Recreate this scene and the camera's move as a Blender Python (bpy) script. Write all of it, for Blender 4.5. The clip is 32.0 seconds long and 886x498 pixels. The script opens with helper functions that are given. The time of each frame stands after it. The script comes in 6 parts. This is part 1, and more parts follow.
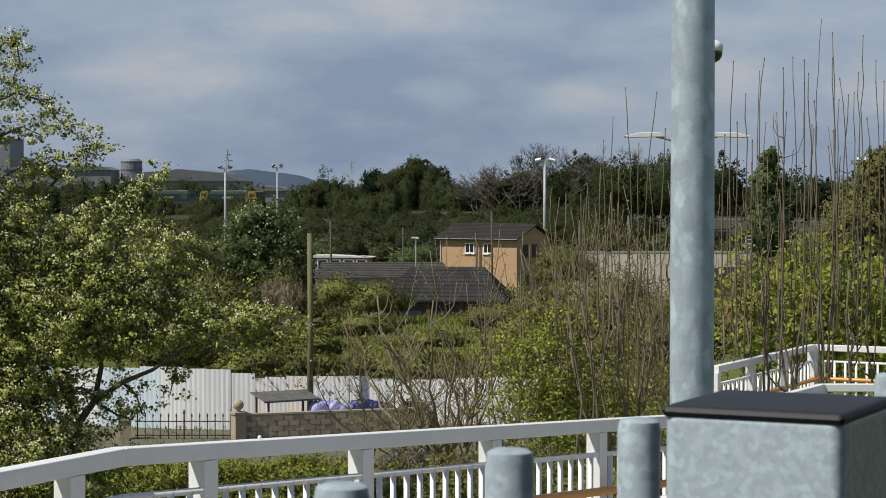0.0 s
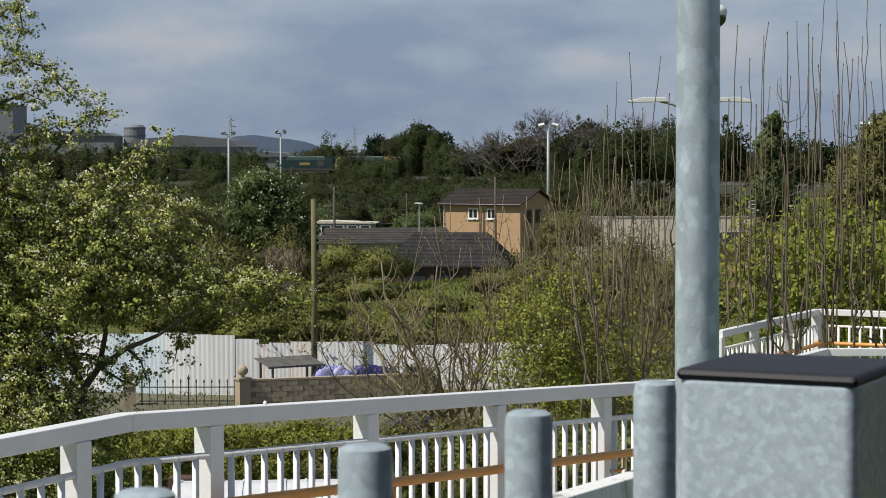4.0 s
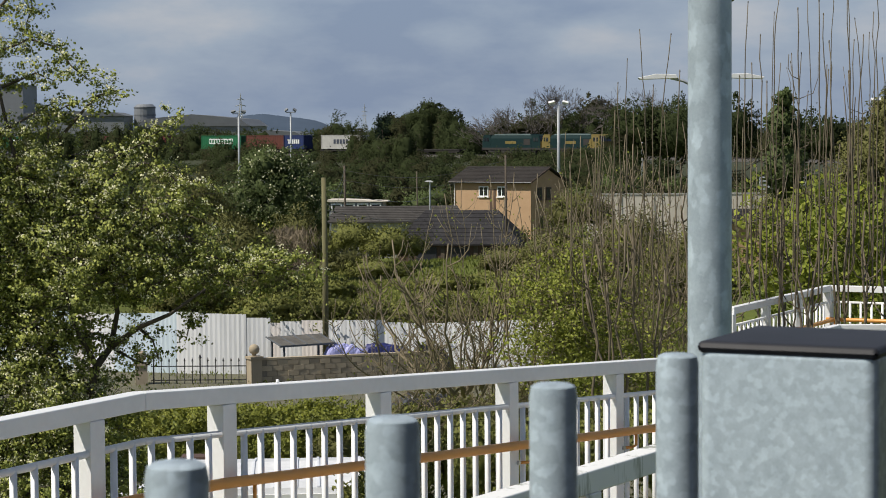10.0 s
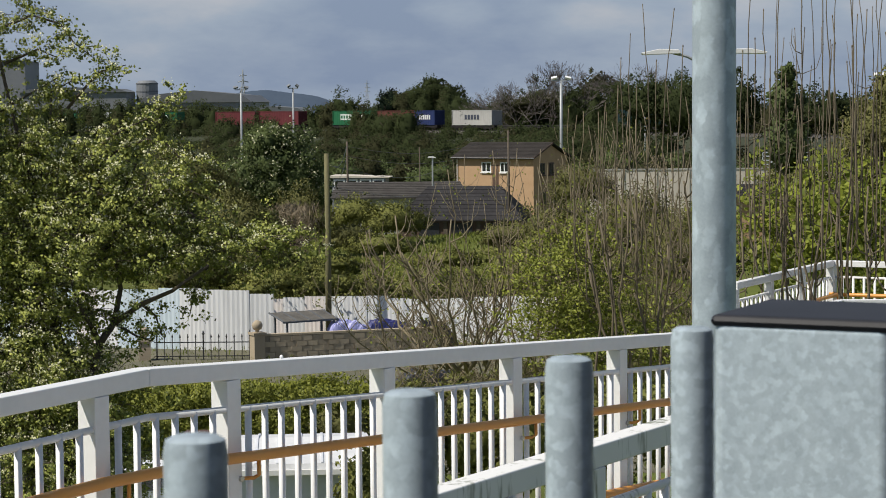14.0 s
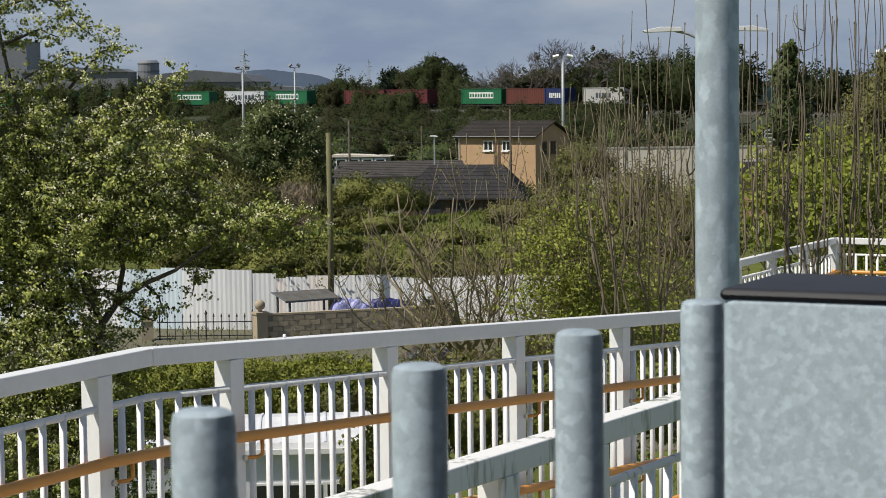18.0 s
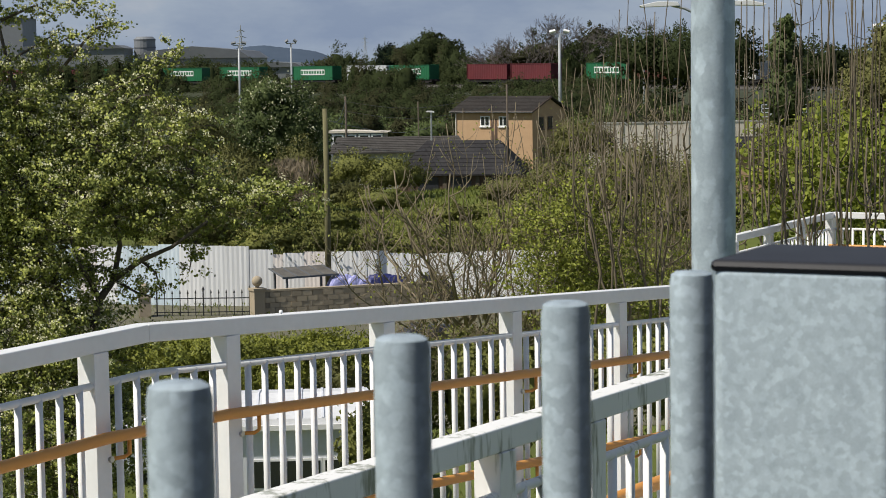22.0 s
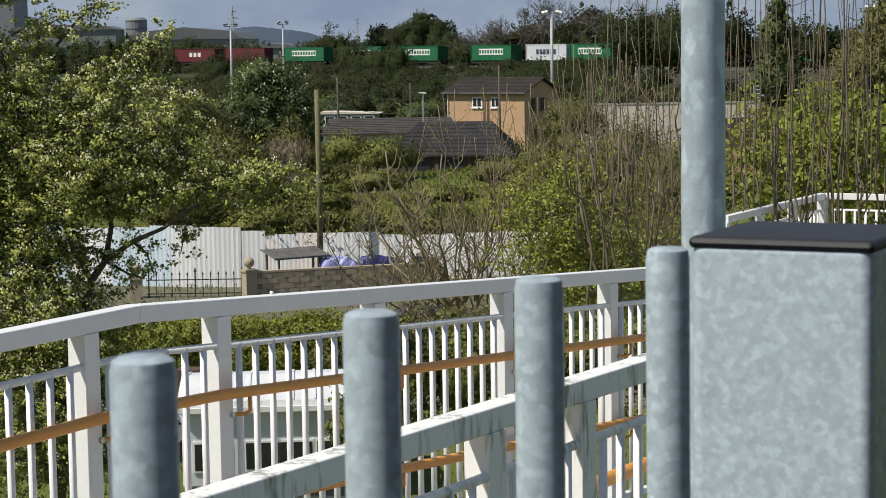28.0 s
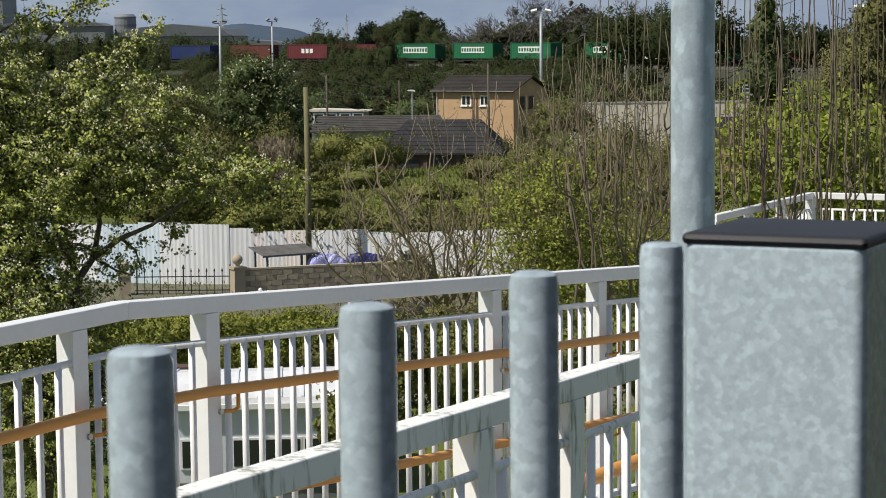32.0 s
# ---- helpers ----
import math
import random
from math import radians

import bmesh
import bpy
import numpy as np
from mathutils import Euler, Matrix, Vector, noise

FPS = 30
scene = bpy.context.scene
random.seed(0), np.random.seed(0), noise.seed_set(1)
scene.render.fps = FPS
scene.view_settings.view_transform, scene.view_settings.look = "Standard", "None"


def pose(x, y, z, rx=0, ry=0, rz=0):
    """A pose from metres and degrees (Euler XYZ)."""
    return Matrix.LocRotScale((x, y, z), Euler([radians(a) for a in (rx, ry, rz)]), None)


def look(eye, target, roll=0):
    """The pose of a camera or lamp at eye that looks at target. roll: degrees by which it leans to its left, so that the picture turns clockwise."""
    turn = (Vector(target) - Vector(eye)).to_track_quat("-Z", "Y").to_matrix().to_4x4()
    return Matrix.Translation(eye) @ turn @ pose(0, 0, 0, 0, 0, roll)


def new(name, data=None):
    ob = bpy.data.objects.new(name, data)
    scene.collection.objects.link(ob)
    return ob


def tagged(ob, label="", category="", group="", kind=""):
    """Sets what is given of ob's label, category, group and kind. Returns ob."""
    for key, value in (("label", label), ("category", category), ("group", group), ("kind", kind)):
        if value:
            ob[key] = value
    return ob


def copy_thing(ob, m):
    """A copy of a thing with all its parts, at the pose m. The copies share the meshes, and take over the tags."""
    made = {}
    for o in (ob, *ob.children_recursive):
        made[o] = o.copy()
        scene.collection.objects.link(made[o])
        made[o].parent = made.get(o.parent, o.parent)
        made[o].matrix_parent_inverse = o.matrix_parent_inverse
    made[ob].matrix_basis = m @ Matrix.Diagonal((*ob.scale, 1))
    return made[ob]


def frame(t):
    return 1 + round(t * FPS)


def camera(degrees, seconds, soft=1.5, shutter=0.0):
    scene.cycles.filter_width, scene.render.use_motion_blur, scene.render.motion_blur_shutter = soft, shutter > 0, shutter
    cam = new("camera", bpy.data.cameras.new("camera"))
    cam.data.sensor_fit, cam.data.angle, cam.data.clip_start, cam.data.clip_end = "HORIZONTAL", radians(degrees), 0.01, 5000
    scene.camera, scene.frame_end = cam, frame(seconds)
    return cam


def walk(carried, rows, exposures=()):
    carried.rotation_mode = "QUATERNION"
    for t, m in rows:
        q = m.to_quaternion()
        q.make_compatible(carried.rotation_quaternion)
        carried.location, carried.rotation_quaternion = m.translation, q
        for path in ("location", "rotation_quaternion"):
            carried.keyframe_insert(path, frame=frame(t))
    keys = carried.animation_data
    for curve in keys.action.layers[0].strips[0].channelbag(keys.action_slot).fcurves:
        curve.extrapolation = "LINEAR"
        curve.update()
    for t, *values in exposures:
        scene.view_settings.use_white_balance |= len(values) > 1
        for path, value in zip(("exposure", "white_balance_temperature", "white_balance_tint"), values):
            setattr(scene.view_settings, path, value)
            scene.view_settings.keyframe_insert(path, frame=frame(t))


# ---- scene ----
cam = camera(24.0, 32.0, 0.95)
# seconds, x, y, z, pitch, heading, lean
PATH = [
    (0.0, 0.0000, -0.0000, 1.4500, -1.724, -0.000, 0.000),
    (0.5, -0.0001, -0.0003, 1.4495, -1.793, -0.005, 0.025),
    (1.0, -0.0006, -0.0005, 1.4497, -1.874, 0.022, 0.025),
    (1.5, -0.0001, -0.0021, 1.4509, -1.980, 0.071, -0.034),
    (2.0, -0.0017, -0.0040, 1.4509, -2.083, 0.138, -0.014),
    (2.5, -0.0031, -0.0048, 1.4503, -2.230, 0.178, -0.096),
    (3.0, -0.0028, -0.0051, 1.4501, -2.378, 0.161, -0.074),
    (3.5, -0.0036, -0.0053, 1.4498, -2.528, 0.134, -0.086),
    (5.5, -0.0051, -0.0073, 1.4500, -2.963, 0.029, -0.238),
    (6.0, -0.0057, -0.0078, 1.4491, -2.992, 0.017, -0.217),
    (6.5, -0.0072, -0.0077, 1.4490, -3.036, 0.024, -0.253),
    (7.0, -0.0081, -0.0079, 1.4491, -3.084, 0.067, -0.284),
    (7.5, -0.0090, -0.0073, 1.4489, -3.171, 0.127, -0.343),
    (8.0, -0.0084, -0.0070, 1.4490, -3.223, 0.198, -0.350),
    (8.5, -0.0088, -0.0069, 1.4484, -3.263, 0.255, -0.377),
    (9.0, -0.0076, -0.0066, 1.4483, -3.266, 0.301, -0.390),
    (9.5, -0.0076, -0.0068, 1.4484, -3.265, 0.363, -0.421),
    (10.0, -0.0081, -0.0078, 1.4487, -3.274, 0.394, -0.406),
    (10.5, -0.0084, -0.0083, 1.4485, -3.323, 0.428, -0.470),
    (11.0, -0.0098, -0.0092, 1.4480, -3.403, 0.436, -0.463),
    (11.5, -0.0087, -0.0068, 1.4480, -3.484, 0.439, -0.509),
    (12.0, -0.0080, -0.0051, 1.4483, -3.563, 0.450, -0.528),
    (12.5, -0.0080, -0.0057, 1.4478, -3.659, 0.462, -0.533),
    (13.0, -0.0088, -0.0061, 1.4477, -3.751, 0.474, -0.543),
    (13.5, -0.0100, -0.0055, 1.4477, -3.845, 0.476, -0.529),
    (14.0, -0.0116, -0.0052, 1.4478, -3.938, 0.475, -0.506),
    (14.5, -0.0125, -0.0043, 1.4476, -4.033, 0.453, -0.517),
    (16.5, -0.0133, -0.0011, 1.4465, -4.322, 0.470, -0.570),
    (17.0, -0.0143, -0.0004, 1.4464, -4.404, 0.510, -0.628),
    (17.5, -0.0146, 0.0000, 1.4461, -4.474, 0.539, -0.674),
    (18.0, -0.0133, 0.0002, 1.4458, -4.518, 0.543, -0.721),
    (18.5, -0.0121, -0.0004, 1.4460, -4.548, 0.541, -0.806),
    (19.0, -0.0100, -0.0007, 1.4463, -4.615, 0.512, -0.824),
    (19.5, -0.0104, 0.0007, 1.4456, -4.707, 0.504, -0.880),
    (20.0, -0.0113, 0.0020, 1.4450, -4.807, 0.494, -0.868),
    (20.5, -0.0119, 0.0039, 1.4444, -4.907, 0.475, -0.818),
    (21.0, -0.0124, 0.0058, 1.4444, -5.014, 0.460, -0.885),
    (21.5, -0.0120, 0.0070, 1.4440, -5.113, 0.460, -0.891),
    (22.0, -0.0100, 0.0084, 1.4437, -5.187, 0.474, -0.881),
    (22.5, -0.0093, 0.0081, 1.4432, -5.237, 0.510, -0.834),
    (23.0, -0.0084, 0.0074, 1.4434, -5.290, 0.538, -0.803),
    (23.5, -0.0078, 0.0071, 1.4431, -5.330, 0.557, -0.797),
    (24.0, -0.0092, 0.0071, 1.4430, -5.414, 0.524, -0.845),
    (24.5, -0.0101, 0.0088, 1.4426, -5.518, 0.442, -0.811),
    (25.0, -0.0089, 0.0102, 1.4422, -5.625, 0.354, -0.824),
    (25.5, -0.0086, 0.0106, 1.4422, -5.684, 0.290, -0.758),
    (27.5, -0.0057, 0.0116, 1.4421, -5.703, 0.241, -0.914),
    (28.0, -0.0048, 0.0117, 1.4417, -5.706, 0.264, -0.878),
    (28.5, -0.0048, 0.0115, 1.4417, -5.717, 0.265, -0.894),
    (29.0, -0.0057, 0.0113, 1.4417, -5.716, 0.243, -0.867),
    (29.5, -0.0065, 0.0114, 1.4417, -5.712, 0.215, -0.855),
    (30.0, -0.0062, 0.0109, 1.4420, -5.713, 0.177, -0.835),
    (30.5, -0.0048, 0.0111, 1.4419, -5.745, 0.141, -0.824),
    (31.0, -0.0045, 0.0109, 1.4415, -5.791, 0.085, -0.818),
    (31.5, -0.0042, 0.0111, 1.4412, -5.801, 0.019, -0.737),
    (32.0, -0.0066, 0.0110, 1.4408, -5.766, -0.054, -0.630),
]
# far focus: things within arm's length are slightly out of focus
cam.data.dof.use_dof, cam.data.dof.focus_distance, cam.data.dof.aperture_fstop = True, 45.0, 110.0
walk(cam, [(t, pose(x, y, z, 90 + p, 0, h) @ pose(0, 0, 0, 0, 0, r)) for t, x, y, z, p, h, r in PATH], [(0.0, -0.03), (8.0, -0.01), (18.0, 0.0), (25.0, 0.05), (32.0, 0.08)])

# ---- sky and sun ----
SUN_AZ, SUN_EL = radians(-115), radians(51)      # heading of the sun seen from above, from +y towards +x
world = bpy.data.worlds.new("sky")
scene.world = world
world.use_nodes = True
wn, wl = world.node_tree.nodes, world.node_tree.links
wn.clear()
sky = wn.new("ShaderNodeTexSky")
sky.sky_type, sky.sun_disc = "NISHITA", False
sky.sun_elevation, sky.sun_rotation = SUN_EL, SUN_AZ
sky.air_density, sky.dust_density, sky.ozone_density = 1.2, 1.5, 2.0
tc = wn.new("ShaderNodeTexCoord")
mp = wn.new("ShaderNodeMapping")
mp.inputs["Scale"].default_value = (2.2, 2.2, 6.0)
cloud = wn.new("ShaderNodeTexNoise")
cloud.inputs["Scale"].default_value, cloud.inputs["Detail"].default_value, cloud.inputs["Roughness"].default_value = 3.4, 6.0, 0.58
ramp = wn.new("ShaderNodeValToRGB")
ramp.color_ramp.elements[0].position, ramp.color_ramp.elements[0].color = 0.36, (2.35, 3.1, 4.6, 1)
ramp.color_ramp.elements[1].position, ramp.color_ramp.elements[1].color = 0.95, (7.4, 7.0, 7.0, 1)
mid = ramp.color_ramp.elements.new(0.55)
mid.color = (3.45, 4.2, 5.4, 1)
high_mid = ramp.color_ramp.elements.new(0.74)
high_mid.color = (5.2, 5.4, 5.95, 1)


def bank_of_cloud(last, dx, dz, wide, tall, amount):
    """Thickens the cloud round one direction: dx, dz as tangents from straight ahead and from the horizon."""
    at = wn.new("ShaderNodeMapping")
    at.inputs["Location"].default_value = (-dx / wide, 0, -dz / tall)
    at.inputs["Scale"].default_value = (1 / wide, 0, 1 / tall)
    far = wn.new("ShaderNodeVectorMath")
    far.operation = "LENGTH"
    soft_edge = wn.new("ShaderNodeMapRange")
    soft_edge.interpolation_type = "SMOOTHSTEP"
    soft_edge.inputs["From Min"].default_value, soft_edge.inputs["From Max"].default_value = 1.0, 0.0
    soft_edge.inputs["To Min"].default_value, soft_edge.inputs["To Max"].default_value = 0.0, amount
    total = wn.new("ShaderNodeMath")
    total.operation = "ADD"
    wl.new(tc.outputs["Generated"], at.inputs["Vector"])
    wl.new(at.outputs["Vector"], far.inputs[0])
    wl.new(far.outputs["Value"], soft_edge.inputs["Value"])
    wl.new(last, total.inputs[0])
    wl.new(soft_edge.outputs["Result"], total.inputs[1])
    return total.outputs["Value"]


dense = cloud.outputs["Fac"]
for dx, dz, wide, tall, amount in ((-0.118, 0.052, 0.060, 0.022, 0.26), (-0.165, 0.054, 0.040, 0.012, 0.14), (-0.005, 0.044, 0.030, 0.013, 0.16), (0.060, 0.044, 0.045, 0.014, 0.22), (0.135, 0.050, 0.040, 0.020, 0.2), (-0.06, 0.078, 0.16, 0.020, 0.10), (0.14, 0.075, 0.10, 0.016, 0.08), (-0.05, 0.018, 0.12, 0.014, -0.10), (-0.08, 0.098, 0.10, 0.013, -0.12)):
    dense = bank_of_cloud(dense, dx, dz, wide, tall, amount)
mix = wn.new("ShaderNodeMix")
mix.data_type = "RGBA"
mix.inputs["Factor"].default_value = 0.86
back = wn.new("ShaderNodeBackground")
back.inputs["Strength"].default_value = 0.095
wo = wn.new("ShaderNodeOutputWorld")
wl.new(tc.outputs["Generated"], mp.inputs["Vector"])
wl.new(mp.outputs["Vector"], cloud.inputs["Vector"])
wl.new(dense, ramp.inputs["Fac"])
wl.new(sky.outputs["Color"], mix.inputs["A"])
wl.new(ramp.outputs["Color"], mix.inputs["B"])
# deeper blue sky higher up, out of view, dimmed to lower the fill light
sep = wn.new("ShaderNodeSeparateXYZ")
high = wn.new("ShaderNodeMapRange")
high.interpolation_type = "SMOOTHSTEP"
high.inputs["From Min"].default_value, high.inputs["From Max"].default_value = 0.12, 0.6
deep = wn.new("ShaderNodeMix")
deep.data_type, deep.blend_type = "RGBA", "MULTIPLY"
deep.inputs["B"].default_value = (0.42, 0.48, 0.58, 1)
wl.new(tc.outputs["Generated"], sep.inputs["Vector"])
wl.new(sep.outputs["Z"], high.inputs["Value"])
wl.new(high.outputs["Result"], deep.inputs["Factor"])
wl.new(mix.outputs["Result"], deep.inputs["A"])
wl.new(deep.outputs["Result"], back.inputs["Color"])
wl.new(back.outputs["Background"], wo.inputs["Surface"])
sun_data = bpy.data.lights.new("sun", "SUN")
sun_data.energy, sun_data.angle, sun_data.color = 5.3, radians(0.6), (1.0, 0.935, 0.82)
sun = new("sun", sun_data)
SUN_DIR = Vector((math.sin(SUN_AZ) * math.cos(SUN_EL), math.cos(SUN_AZ) * math.cos(SUN_EL), math.sin(SUN_EL)))
sun.matrix_world = look(SUN_DIR * 50, (0, 0, 0))


# ---- materials ----
def mat(name, a, b=None, rough=0.6, metal=0.0, scale=4.0, fine=40.0, bump=0.0, spec=0.5, per=0.0, island=False, thru=0.0, space="Object", streak=None, fmix=0.35):
    """Two-scale noise between colours a and b; per: variation from piece to piece; thru: share of light let through (leaves)."""
    m = bpy.data.materials.new(name)
    m.use_nodes = True
    n, l = m.node_tree.nodes, m.node_tree.links
    p = n["Principled BSDF"]
    b = b or tuple(c * 0.75 for c in a)
    p.inputs["Roughness"].default_value, p.inputs["Metallic"].default_value = rough, metal
    p.inputs["Specular IOR Level"].default_value = spec
    co = n.new("ShaderNodeTexCoord")
    vec = co.outputs[space]
    if streak:
        ma = n.new("ShaderNodeMapping")
        ma.inputs["Scale"].default_value = streak
        l.new(vec, ma.inputs["Vector"])
        vec = ma.outputs["Vector"]
    big, small = n.new("ShaderNodeTexNoise"), n.new("ShaderNodeTexNoise")
    big.inputs["Scale"].default_value, big.inputs["Detail"].default_value = scale, 4.0
    small.inputs["Scale"].default_value, small.inputs["Detail"].default_value = fine, 3.0
    l.new(vec, big.inputs["Vector"])
    l.new(vec, small.inputs["Vector"])
    mx = n.new("ShaderNodeMix")
    mx.inputs[0].default_value = fmix
    l.new(big.outputs["Fac"], mx.inputs[2])
    l.new(small.outputs["Fac"], mx.inputs[3])
    fac = mx.outputs[0]
    if per:
        if island:
            r = n.new("ShaderNodeNewGeometry").outputs["Random Per Island"]
        else:
            r = n.new("ShaderNodeObjectInfo").outputs["Random"]
        m2 = n.new("ShaderNodeMix")
        m2.inputs[0].default_value = per
        l.new(fac, m2.inputs[2])
        l.new(r, m2.inputs[3])
        fac = m2.outputs[0]
    cr = n.new("ShaderNodeValToRGB")
    lo = 0.5 - 0.2 * (1 - per) - 0.4 * per
    cr.color_ramp.elements[0].position, cr.color_ramp.elements[0].color = lo, (*b, 1)
    cr.color_ramp.elements[1].position, cr.color_ramp.elements[1].color = 1 - lo, (*a, 1)
    l.new(fac, cr.inputs["Fac"])
    l.new(cr.outputs["Color"], p.inputs["Base Color"])
    if bump:
        bn = n.new("ShaderNodeBump")
        bn.inputs["Strength"].default_value, bn.inputs["Distance"].default_value = bump, 0.02
        l.new(small.outputs["Fac"], bn.inputs["Height"])
        l.new(bn.outputs["Normal"], p.inputs["Normal"])
    if thru:
        tr = n.new("ShaderNodeBsdfTranslucent")
        l.new(cr.outputs["Color"], tr.inputs["Color"])
        ms = n.new("ShaderNodeMixShader")
        ms.inputs["Fac"].default_value = thru
        l.new(p.outputs["BSDF"], ms.inputs[1])
        l.new(tr.outputs["BSDF"], ms.inputs[2])
        l.new(ms.outputs["Shader"], n["Material Output"].inputs["Surface"])
    return m


def leaf(name, a, b, thru=0.3, per=0.5, spec=0.25, scale=1.2, fine=9.0):
    return mat(name, a, b, 0.6, scale=scale, fine=fine, per=per, island=True, thru=thru, spec=spec)


def galvanised(name, cell, tone=1.0, mixed=0.7, tall=1.0):
    """Hot-dip zinc with crystal spangle and drips."""
    m = mat(name, (0.338 * tone, 0.402 * tone, 0.45 * tone), (0.25 * tone, 0.303 * tone, 0.345 * tone), 0.42, 0.12, cell * 0.4, cell * 3)
    n, l = m.node_tree.nodes, m.node_tree.links
    p = n["Principled BSDF"]
    vo = n.new("ShaderNodeTexVoronoi")
    vo.feature = "SMOOTH_F1"
    vo.inputs["Scale"].default_value, vo.inputs["Smoothness"].default_value = cell, 0.55
    st_ = n.new("ShaderNodeMapping")
    st_.inputs["Scale"].default_value = (1, 1, tall)
    co = n.new("ShaderNodeTexCoord")
    no = n.new("ShaderNodeTexNoise")
    no.inputs["Scale"].default_value = cell * 1.3
    no.inputs["Detail"].default_value = 2.0
    wa = n.new("ShaderNodeVectorMath")
    wa.operation = "MULTIPLY_ADD"
    wa.inputs[1].default_value = (1.0 / cell,) * 3
    l.new(no.outputs["Color"], wa.inputs[0])
    l.new(co.outputs["Object"], no.inputs["Vector"])
    l.new(co.outputs["Object"], wa.inputs[2])
    l.new(wa.outputs["Vector"], st_.inputs["Vector"])
    l.new(st_.outputs["Vector"], vo.inputs["Vector"])
    bw = n.new("ShaderNodeRGBToBW")
    l.new(vo.outputs["Color"], bw.inputs["Color"])
    r2 = n.new("ShaderNodeValToRGB")
    r2.color_ramp.elements[0].position, r2.color_ramp.elements[0].color = 0.30, (0.86, 0.86, 0.86, 1)
    r2.color_ramp.elements[1].position, r2.color_ramp.elements[1].color = 0.85, (1.22, 1.22, 1.21, 1)
    l.new(bw.outputs["Val"], r2.inputs["Fac"])
    mu = n.new("ShaderNodeMix")
    mu.data_type, mu.blend_type = "RGBA", "MULTIPLY"
    mu.inputs[0].default_value = mixed
    src = p.inputs["Base Color"].links[0].from_socket
    l.new(src, mu.inputs["A"])
    l.new(r2.outputs["Color"], mu.inputs["B"])
    l.new(mu.outputs["Result"], p.inputs["Base Color"])
    rr = n.new("ShaderNodeMapRange")
    rr.inputs["To Min"].default_value, rr.inputs["To Max"].default_value = 0.5, 0.34
    l.new(bw.outputs["Val"], rr.inputs["Value"])
    l.new(rr.outputs["Result"], p.inputs["Roughness"])
    return m


